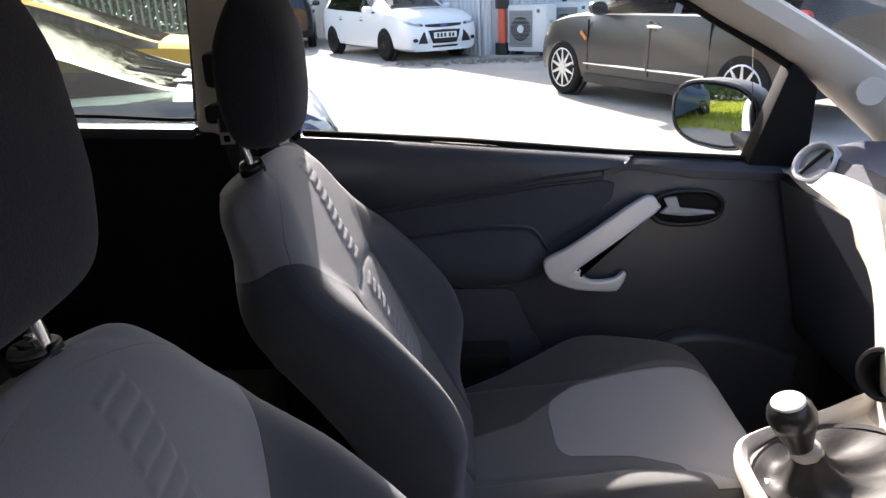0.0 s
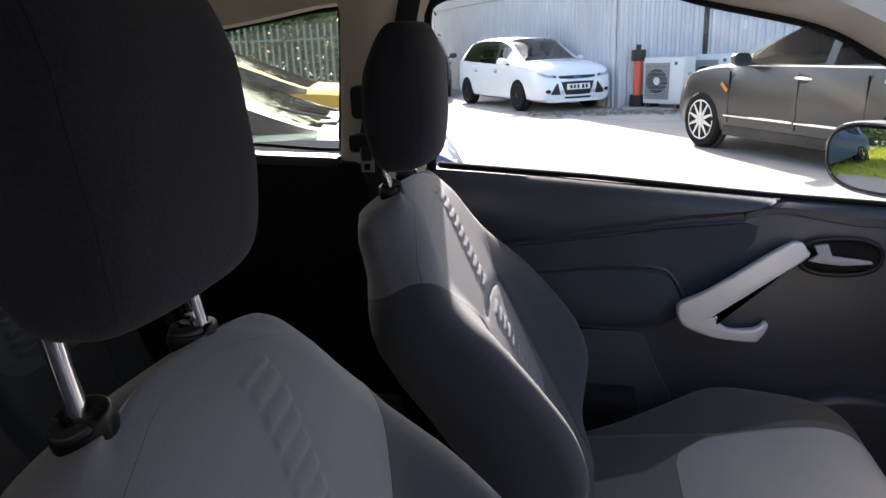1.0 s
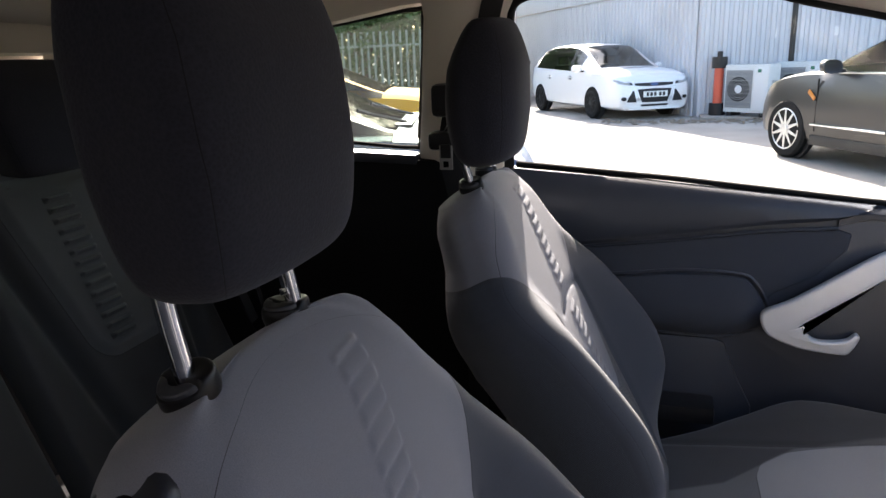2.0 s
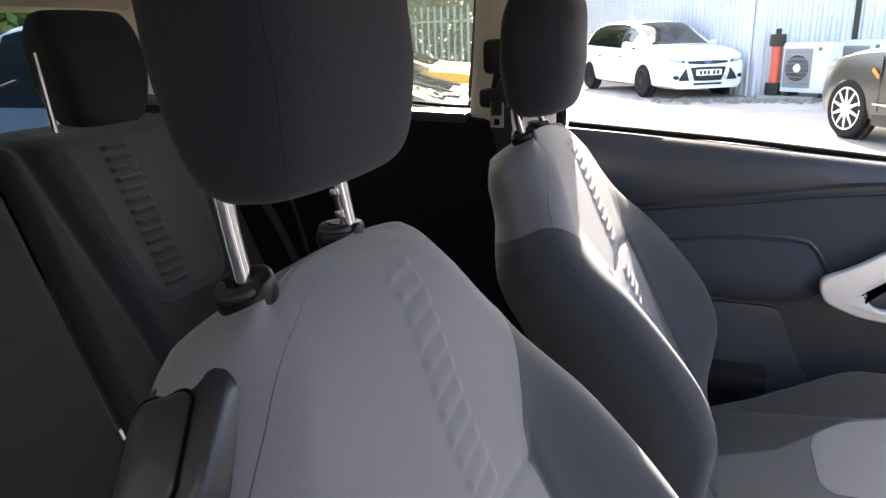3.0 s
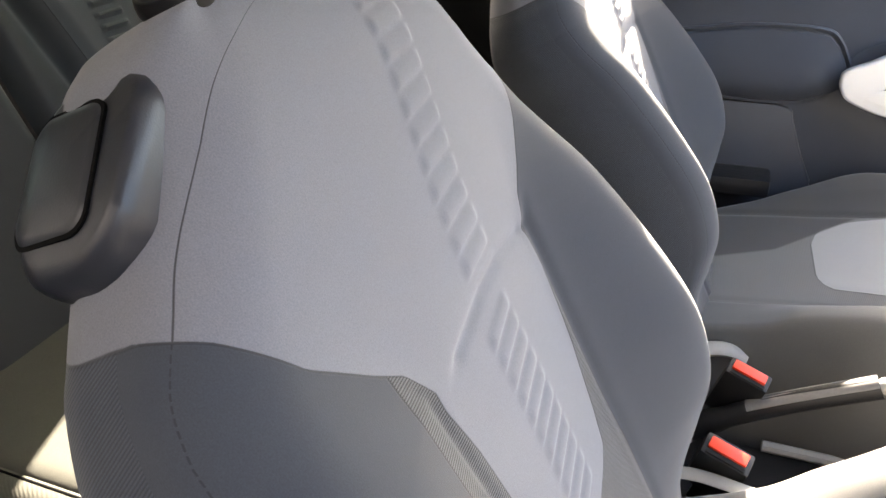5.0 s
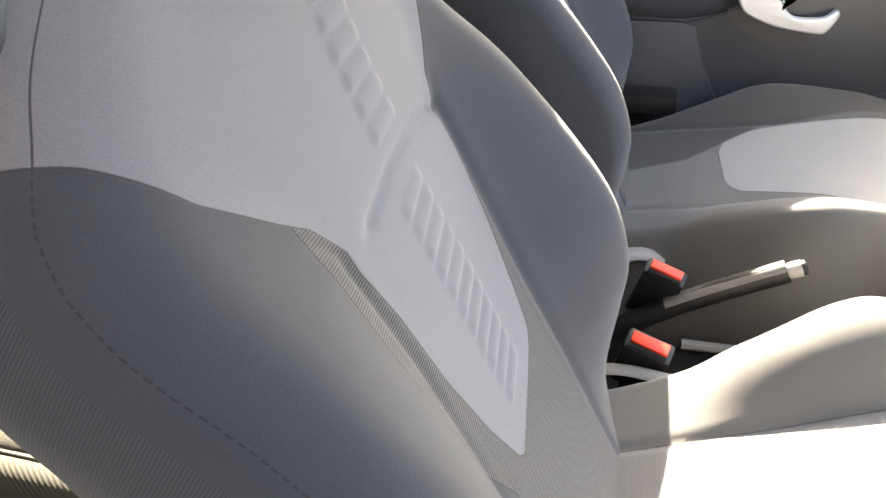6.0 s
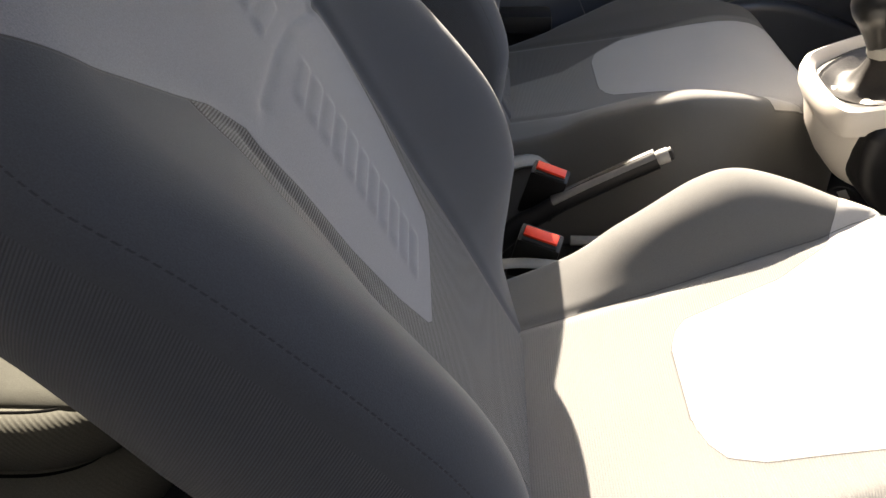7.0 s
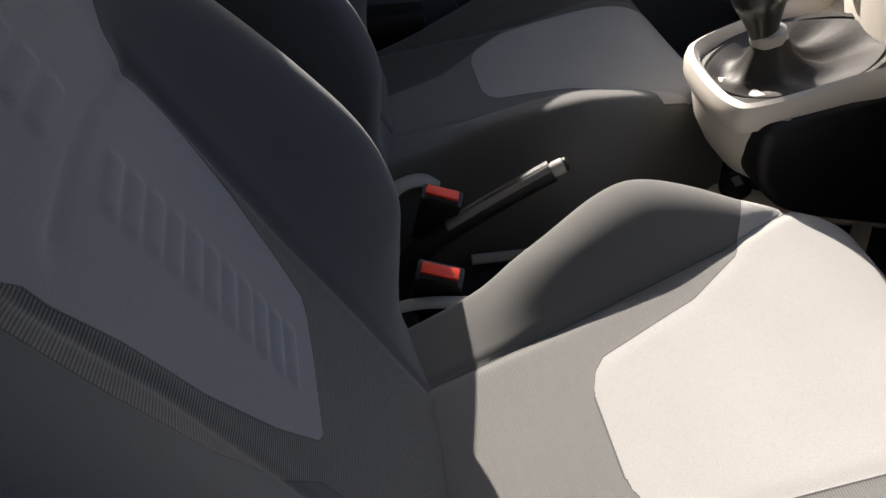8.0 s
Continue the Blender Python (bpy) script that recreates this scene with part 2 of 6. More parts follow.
def slab(outline, axis, at, thick, bevel=0.004, seg=2):
    """A plate from an outline in the two other axes, thick along axis from at."""
    bm = bmesh.new()
    i = "xyz".index(axis)
    others = [k for k in range(3) if k != i]
    vs = []
    for p in outline:
        co = [0, 0, 0]
        co[others[0]], co[others[1]], co[i] = float(p[0]), float(p[1]), at
        vs.append(bm.verts.new(co))
    f = bm.faces.new(vs)
    r = bmesh.ops.extrude_face_region(bm, geom=[f])
    d = Vector([thick if k == i else 0 for k in range(3)])
    bmesh.ops.translate(bm, vec=d, verts=[g for g in r["geom"] if isinstance(g, bmesh.types.BMVert)])
    bmesh.ops.recalc_face_normals(bm, faces=bm.faces)
    if bevel:
        sharp = [e for e in bm.edges if len(e.link_faces) == 2 and e.calc_face_angle(0) > 0.6]
        bmesh.ops.bevel(bm, geom=sharp, offset=bevel, segments=seg, profile=0.6, affect="EDGES")
    return bm


def lathe(profile, sides=24, axis="z"):
    """A turned solid from (radius, height) points."""
    bm = bmesh.new()
    rings = []
    for r, z in profile:
        rings.append([bm.verts.new((max(r, 1e-4) * math.cos(2 * math.pi * k / sides), max(r, 1e-4) * math.sin(2 * math.pi * k / sides), z)) for k in range(sides)])
    for a, b in zip(rings, rings[1:]):
        for k in range(sides):
            bm.faces.new((a[k], a[(k + 1) % sides], b[(k + 1) % sides], b[k]))
    bm.faces.new(rings[0]); bm.faces.new(rings[-1])
    if axis == "y":
        moved(bm, pose(0, 0, 0, 90, 0, 0))
    if axis == "x":
        moved(bm, pose(0, 0, 0, 0, 90, 0))
    return bm


def loft(rings, closed=True, caps=True):
    """A skin over rings of equal counts."""
    n = len(rings[0])
    verts = [p for r in rings for p in r]
    faces = []
    for i in range(len(rings) - 1):
        for k in range(n if closed else n - 1):
            a, b = i * n + k, i * n + (k + 1) % n
            faces.append((a, b, b + n, a + n))
    bm = bmesh.new()
    vs = [bm.verts.new(tuple(map(float, v))) for v in verts]
    for f in faces:
        bm.faces.new([vs[i] for i in f])
    if caps and closed:
        bm.faces.new(vs[:n])
        bm.faces.new(vs[-n:])
    return bm


def rounded_rect(w, h, r, n=5):
    out = []
    for cx, cy, a0 in ((w / 2 - r, h / 2 - r, 0), (-w / 2 + r, h / 2 - r, 90), (-w / 2 + r, -h / 2 + r, 180), (w / 2 - r, -h / 2 + r, 270)):
        for k in range(n + 1):
            a = radians(a0 + 90 * k / n)
            out.append((cx + r * math.cos(a), cy + r * math.sin(a)))
    return out


def curve_at(table, x):
    xs, ys = zip(*table)
    return np.interp(x, xs, ys)


def smooth_at(table, x):
    """Interpolates with rounded corners."""
    t = smooth_line(table, 12)
    xs = np.array([p[0] for p in t]); ys = np.array([p[1] for p in t])
    o = np.argsort(xs)
    return np.interp(x, xs[o], ys[o])


def store(me, name, values):
    a = me.attributes.new(name, "FLOAT", "POINT")
    a.data.foreach_set("value", np.asarray(values, np.float32))


# ---- seats ----
LEAN = radians(27)


def seat_back_mesh():
    """Backrest in its own frame: w across, h along the back, n forward; returned in seat space."""
    NF, NS, NB, NH = 191, 14, 15, 430
    edge = [(-0.03, 0.215), (0.0, 0.225), (0.1, 0.238), (0.2, 0.243), (0.3, 0.243), (0.4, 0.240), (0.457, 0.237), (0.506, 0.223), (0.525, 0.212), (0.558, 0.190), (0.588, 0.174), (0.605, 0.164), (0.622, 0.149), (0.634, 0.129), (0.640, 0.108)]
    tip = [(-0.03, -0.02), (0.05, -0.005), (0.12, 0.040), (0.165, 0.066), (0.23, 0.076), (0.3, 0.066), (0.39, 0.042), (0.46, 0.014), (0.52, 0.0), (0.6, -0.004), (0.66, -0.006)]
    crown = [(-0.03, 0.0), (0.2, 0.0), (0.35, 0.003), (0.5, 0.002), (0.58, -0.001), (0.615, -0.009), (0.64, -0.022)]
    depth = [(-0.03, 0.11), (0.2, 0.132), (0.4, 0.127), (0.48, 0.102), (0.52, 0.086), (0.55, 0.073), (0.60, 0.064), (0.64, 0.050)]
    hs = np.concatenate([np.linspace(-0.03, 0.60, NH - 36), np.linspace(0.60, 0.6395, 37)[1:]])
    co, zone, rib, side, seam = [], [], [], [], []
    us = np.linspace(-1, 1, NF)
    us = 0.55 * us + 0.45 * np.sin(us * math.pi / 2)
    for h in hs:
        a_edge = float(smooth_at(edge, h)) if h > 0 else float(curve_at(edge, h))
        t_n, c_n, d_n = float(smooth_at(tip, h)), float(smooth_at(crown, h)), float(curve_at(depth, h))
        inner = float(np.interp(h, [0, 0.13, 0.24, 0.33, 0.41, 0.47, 0.6], [0.105, 0.103, 0.099, 0.100, 0.105, 0.150, 0.20]))
        inner = min(inner, a_edge * 0.8)
        ins_r = float(np.interp(h, [0.19, 0.206, 0.214, 0.222, 0.25, 0.304, 0.373, 0.413], [-0.06, 0.015, 0.045, 0.060, 0.071, 0.086, 0.097, 0.097]))
        ins_l = float(np.interp(h, [0.19, 0.198, 0.24, 0.30, 0.355, 0.392], [0.044, 0.054, 0.069, 0.083, 0.089, 0.097]))
        e_rib = float(np.interp(h, [0.0, 0.19, 0.235, 0.28, 0.338, 0.40, 0.45], [0.104, 0.101, 0.098, 0.096, 0.097, 0.099, 0.100]))
        e_near = float(np.interp(h, [0.0, 0.12, 0.195, 0.24, 0.306, 0.363, 0.45], [0.085, 0.078, 0.082, 0.103, 0.127, 0.130, 0.124]))
        r_from, r_drop = float(np.interp(h, [0.42, 0.56, 0.60], [0.78, 0.68, 0.55])), float(np.interp(h, [0.42, 0.56, 0.62], [0.035, 0.044, 0.048]))
        seam_w = float(smooth_at([(0.485, 0.26), (0.505, 0.226), (0.517, 0.2115), (0.527, 0.202), (0.545, 0.187), (0.567, 0.164), (0.601, 0.124), (0.623, 0.075), (0.633, 0.035), (0.637, -0.01)], max(h, 0.485)))
        seam_w = -0.006 * math.log(math.exp(-seam_w / 0.006) + math.exp(-(a_edge - 0.007) / 0.006))
        lean = 0.018 * min(max((h - 0.48) / 0.1, 0), 1)
        ring = []
        # front
        for u in us:
            w = u * a_edge
            a = abs(w)
            k = min(max((a - inner * 0.82) / (a_edge * 0.90 - inner * 0.82), 0), 1)
            k = k * k * (3 - 2 * k)
            n = c_n + (t_n - c_n) * k
            r = min(max((a / a_edge - r_from) / (1 - r_from), 0), 1)
            n -= r_drop * (1 - math.sqrt(1 - 0.985 * r * r))
            bound = float(np.interp(a, [0.0, 0.085, 0.090, 0.112, 0.132, 0.165, 0.180, 0.195, 0.210, 0.25], [0.385, 0.386, 0.396, 0.430, 0.446, 0.476, 0.494, 0.512, 0.526, 0.526]))
            ins = min((ins_r - w) * 0.9, (w + ins_l) * 0.95, 0.416 - h)
            z = max(h - bound, ins)
            rb = min((e_rib if w > 0 else e_near) - a, 0.45 - h)
            # pressed bars: pillows with a sharp groove between them and a tucked right end
            for lo, count, pitch, mid, slope, tall in ((0.426, 10.6, 0.0174, 0.013 + (h - 0.435) * 0.17, 0.07, 0.0023), (0.222, 11, 0.0158, -0.002 + (h - 0.30) * 0.02, 0.18, 0.0021)):
                q = (h - lo - slope * (w - mid)) / pitch
                if -0.2 < q < count:
                    e = 0.0255 - abs(w - mid)
                    m = min(max(e / 0.008, 0), 1)
                    m = m * m * (3 - 2 * m) * min(max((q + 0.2) * 4, 0), 1) * min((count - q) * 4, 1)
                    f = q % 1.0
                    n += tall * m * max(math.sin(math.pi * min(max((f - 0.08) / 0.84, 0), 1) ** 0.85), 0.0) ** 0.7
            tuck = float(np.interp(w, [-0.12, -0.093, -0.076, -0.045, 0.0, 0.04, 0.07, 0.10], [0.384, 0.392, 0.399, 0.405, 0.412, 0.414, 0.411, 0.408]))
            n -= (0.0028 * math.exp(-((h - tuck) / 0.0045) ** 2) + 0.0014 * math.exp(-((h - tuck) / 0.013) ** 2)) * (1 if -0.06 < w < 0.09 else max(0, 1 - max(w - 0.09, -0.06 - w) / 0.03) ** 2)
            n -= 0.003 * math.exp(-((a - inner) / 0.006) ** 2) * min(max((0.43 - h) / 0.03, 0), 1)
            ring.append((w, n)); zone.append(z); rib.append(rb); side.append(-1); seam.append(a - seam_w)
        # sides and back, from +edge round to -edge
        w0, n0 = ring[-1]
        m0 = ring[0][1]
        bulge = float(np.interp(h, [0.5, 0.55, 0.6, 0.64], [0.008, 0.008, 0.008, 0.008]))
        pull = float(np.interp(h, [0.1, 0.3, 0.45, 0.52, 0.6, 0.64], [0.015, 0.025, 0.042, 0.055, 0.045, 0.035]))
        zs = h - 0.5265
        for k in range(1, NS + 1):
            q = k / NS
            ring.append((w0 + bulge * math.sin(math.pi * min(q * 0.75 + 0.02, 1)) - pull * max((q - 0.25) / 0.75, 0) ** 1.7, n0 - d_n * q))
            zone.append(zs); rib.append(-1); side.append(1); seam.append(0.008 + 0.01 * q)
        w1 = ring[-1][0]
        for k in range(1, NB + 1):
            q = k / (NB + 1)
            w = w1 * (1 - 2 * q)
            ring.append((w, n0 + (m0 - n0) * q - d_n - 0.02 * math.sin(math.pi * q)))
            zone.append(zs); rib.append(-1); side.append(-1); seam.append(0.02)
        wl = ring[0][0]
        for k in range(NS, 0, -1):
            q = k / NS
            ring.append((wl - bulge * math.sin(math.pi * min(q * 0.75 + 0.02, 1)) + pull * max((q - 0.25) / 0.75, 0) ** 1.7, m0 - d_n * q))
            zone.append(zs); rib.append(-1); side.append(1); seam.append(0.008 + 0.01 * q)
        co.append([(0.216 - h * math.sin(LEAN) + n * math.cos(LEAN), w + lean, 0.564 + h * math.cos(LEAN) + n * math.sin(LEAN)) for w, n in ring])
    n = len(co[0])
    # closing rows over the top
    last = np.array(co[-1])
    mid = last.mean(0)
    for q, lift in ((0.9, 0.0035), (0.72, 0.0062), (0.45, 0.0082), (0.2, 0.009), (0.02, 0.0092)):
        row = mid + (last - mid) * q
        row += np.array([-math.sin(LEAN), 0, math.cos(LEAN)]) * lift
        co.append([tuple(p) for p in row])
        zone += [1] * n; rib += [-1] * n; side += [-1] * n; seam += [1] * n
    # soften the padding over the shoulders
    grid = np.array(co)
    soft = np.zeros(len(co))
    soft[:NH] = np.clip((hs - 0.606) / 0.014, 0, 1)
    soft[NH:NH + 3] = (0.8, 0.5, 0.2)
    for pull in (0.60, -0.606) * 170:
        near = grid.copy()
        near[1:-1] = 0.25 * (grid[:-2] + grid[2:] + np.roll(grid, 1, 1)[1:-1] + np.roll(grid, -1, 1)[1:-1])
        grid += (near - grid) * soft[:, None, None] * pull
    verts = [tuple(p) for p in grid.reshape(-1, 3)]
    faces = []
    for i in range(len(co) - 1):
        for k in range(n):
            a, b = i * n + k, i * n + (k + 1) % n
            faces.append((a, b, b + n, a + n))
    me = mesh_of(verts, faces, "backrest")
    for nm, v in (("zone", zone), ("rib", rib), ("side", side), ("seam", seam)):
        store(me, nm, v)
    return me


def cushion_mesh(inner, wide=0.0):
    """Seat cushion; inner: 1 or -1, the side of the taller bolster; wide: how much further the pale insert reaches at
    the outer side, which then also gets a painted shade.
    """
    NX, NY = 110, 110
    xs = np.linspace(0.13, 0.715, NX)
    vs = np.linspace(-1, 1, NY)
    verts, zone, rib, side, seam = [], [], [], [], []
    for x in xs:
        hw = float(smooth_at([(0.13, 0.20), (0.25, 0.225), (0.33, 0.25), (0.44, 0.292), (0.55, 0.264), (0.65, 0.230), (0.69, 0.205), (0.715, 0.155)], x))
        zc = float(smooth_at([(0.13, 0.562), (0.20, 0.577), (0.30, 0.601), (0.37, 0.617), (0.45, 0.637), (0.55, 0.656), (0.61, 0.659), (0.66, 0.644), (0.70, 0.600), (0.715, 0.54)], x))
        bol = float(smooth_at([(0.13, 0.0), (0.20, 0.004), (0.27, 0.014), (0.316, 0.036), (0.361, 0.050), (0.404, 0.060), (0.45, 0.060), (0.51, 0.038), (0.565, 0.012), (0.61, 0.001), (0.66, 0.0), (0.715, -0.005)], x))
        yb = float(np.interp(x, [0.2, 0.264, 0.346, 0.435, 0.525, 0.60, 0.7], [0.110, 0.122, 0.138, 0.158, 0.182, 0.215, 0.30]))
        yi = float(np.interp(x, [0.352, 0.358, 0.372, 0.40, 0.47, 0.53, 0.58], [0.05, 0.075, 0.092, 0.102, 0.128, 0.170, 0.28]))
        yb_in, yi_in = yb, yi
        yb_out = float(np.interp(x, [0.2, 0.316, 0.517, 0.7], [0.178, 0.156, 0.114, 0.085]))
        yi_out = float(np.interp(x, [0.352, 0.358, 0.372, 0.40, 0.6], [0.030, 0.055, 0.074, 0.082, 0.078])) + wide * float(np.interp(x, [0.352, 0.372, 0.42, 0.57], [0.4, 0.7, 0.9, 1.3]))
        yb_out = max(yb_out, 0.128) if wide else yb_out
        for v in vs:
            y = v * hw
            a = abs(y)
            within = y * inner > 0
            yb, yi = (yb_in, yi_in) if within else (yb_out, yi_out)
            k = min(max((a - yb + 0.004) / max(hw * 0.87 - yb + 0.004, 0.03), 0), 1)
            k = 0.5 * k + 0.5 * (0.5 - 0.5 * math.cos(math.pi * k))
            k = 1 - (1 - k) ** 1.6 if within else k
            z = zc + bol * k * (0.90 if within else 0.30) - 0.006 * (1 - min(a / 0.2, 1) ** 2)
            r = max((a / hw - 0.87) / 0.13, 0)
            z -= 0.085 * r ** 2.4
            z -= 0.004 * math.exp(-((a - yb) / 0.006) ** 2)
            ins = min(yi - a, x - 0.352, hw * 0.92 - a)
            if ins > 0:
                z += 0.0012 * min(ins / 0.012, 1)
            verts.append((x, y, z))
            zone.append(ins)
            rib.append(min(yb - a, 0.66 - x, hw * 0.90 - a) if within else min(yb - a, hw * 0.92 - a))
            # border of the painted shade on the door side, passenger cushion only
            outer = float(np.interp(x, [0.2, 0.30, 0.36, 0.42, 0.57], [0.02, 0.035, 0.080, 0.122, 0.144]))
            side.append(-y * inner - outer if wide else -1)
            seam.append(a - yb)
    faces = []
    for i in range(NX - 1):
        for k in range(NY - 1):
            a = i * NY + k
            faces.append((a, a + 1, a + 1 + NY, a + NY))
    # skirt down to the frame
    rim = [k for k in range(NY)] + [i * NY + NY - 1 for i in range(1, NX)] + [(NX - 1) * NY + k for k in range(NY - 2, -1, -1)] + [i * NY for i in range(NX - 2, 0, -1)]
    base = len(verts)
    for drop, pull in ((0.05, 1.01), (0.16, 0.97)):
        for r in rim:
            x, y, z = verts[r]
            verts.append(((x - 0.42) * pull + 0.42, y * pull, min(z, 0.56) - drop))
            zone.append(-1); rib.append(-1); side.append(-1); seam.append(1)
    m = len(rim)
    for k in range(m):
        a, b = rim[k], rim[(k + 1) % m]
        faces.append((b, a, base + k, base + (k + 1) % m))
        faces.append((base + (k + 1) % m, base + k, base + m + k, base + m + (k + 1) % m))
    me = mesh_of(verts, faces, "cushion")
    for nm, v in (("zone", zone), ("rib", rib), ("side", side), ("seam", seam)):
        store(me, nm, v)
    return me


def pillow_mesh(w, h, d, lower=0.9, nx=72, nz=60, name="headrest", top=3.4, square=0.42, lean=0.0):
    """A padded headrest: rounded block with a seam along its front edges, base at z 0."""
    verts, zone, rib, side, seam = [], [], [], [], []
    for j in range(nz):
        t = 0.5 - 0.5 * math.cos(math.pi * j / (nz - 1))
        q = abs(2 * t - 1)
        rise = max(1 - q ** (7.0 if t < 0.5 else top), 0) ** 0.42
        taper = lower + (1 - lower) * min(t / 0.45, 1) ** 0.8
        hw = w / 2 * taper * (0.72 + 0.28 * rise)
        thick = float(np.interp(t, [0, 0.35, 0.7, 1.0], [0.80, 1.0, 0.98, 0.70]))
        hd = d / 2 * thick * (0.30 + 0.70 * rise)
        for k in range(nx):
            a = 2 * math.pi * k / nx
            ca, sa = math.cos(a), math.sin(a)
            px = hd * math.copysign(abs(ca) ** square, ca)
            py = hw * math.copysign(abs(sa) ** square, sa)
            px += 0.008 * (1 - (py / max(hw, 1e-6)) ** 2) * (1 if ca > 0 else -0.5)
            verts.append((px + lean * t * t, py, h * t))
            zone.append(1); rib.append(-1); side.append(-1)
            edge_a = math.pi * 0.30
            seam.append((abs(math.atan2(sa, ca)) - edge_a) * 0.05)
    faces = []
    for j in range(nz - 1):
        for k in range(nx):
            a, b = j * nx + k, j * nx + (k + 1) % nx
            faces.append((a, b, b + nx, a + nx))
    faces.append(tuple(range(nx - 1, -1, -1)))
    faces.append(tuple(range((nz - 1) * nx, nz * nx)))
    me = mesh_of(verts, faces, name)
    for nm, v in (("zone", zone), ("rib", rib), ("side", side), ("seam", seam)):
        store(me, nm, v)
    return me


BACK, HEADREST = seat_back_mesh(), pillow_mesh(0.200, 0.208, 0.098, top=5.0)
HEADREST_LOW = pillow_mesh(0.205, 0.215, 0.108, 0.92, top=2.2, square=0.6, lean=0.022)


def headrest_guide():
    """Plastic post guide: a low oval collar, closed round the post and cut down at the front for its button."""
    turn = [(math.cos(a), math.sin(a)) for a in np.linspace(0, 2 * math.pi, 40, endpoint=False)]

    def top(y, z):
        k = min(max((y + 0.007) / 0.005, 0), 1)
        return z if z < 0 else z * (0.42 + 0.58 * k * k * (3 - 2 * k))

    return loft([[(s * c * 0.0195, s * d * 0.0205, top(s * d * 0.0205, dz)) for c, d in turn] for dz, s in ((-0.024, 0.72), (-0.004, 1.01), (0.0005, 1.0), (0.0070, 0.97), (0.0086, 0.92), (0.0094, 0.82), (0.0094, 0.66), (0.0090, 0.5), (0.0080, 0.3), (0.0078, 0.05))])


def guide_button():
    """Crescent push button in the cut of the collar, sloping away from the post."""
    rim = [(0.0170 * math.cos(a), 0.0185 * math.sin(a)) for a in np.linspace(radians(188), radians(340), 18)]
    rim += [(0.0115 * math.cos(a), -0.002 + 0.0075 * math.sin(a)) for a in np.linspace(radians(335), radians(195), 12)]
    cx, cy = -0.001, -0.0115
    return loft([[(cx + (x - cx) * k, cy + (y - cy) * k, z + (0.16 * (y - cy) if z > 0 else 0)) for x, y in rim] for z, k in ((-0.003, 1.0), (0.0062, 1.0), (0.0074, 0.95), (0.0079, 0.84), (0.0079, 0.4))])


def post_line(y, low):
    return [(-0.107, y, 1.112), (-0.111, y, 1.131), (-0.117, y, 1.165 - low * 0.5), (-0.1235, y, 1.215 - low)]


def notched_post(y, low):
    """A chrome post with locking teeth along one side."""
    teeth = [moved(box((-0.0055, -0.0088, -0.0028), (0.002, 0.0, 0.0028), 0.0012), pose(-0.1128 - 0.0032 * k, y, 1.143 + 0.0175 * k - low * 0.5, 0, -10, 0)) for k in range(2)]
    return joined(tube(post_line(y, low), 0.0068, 14), *teeth)


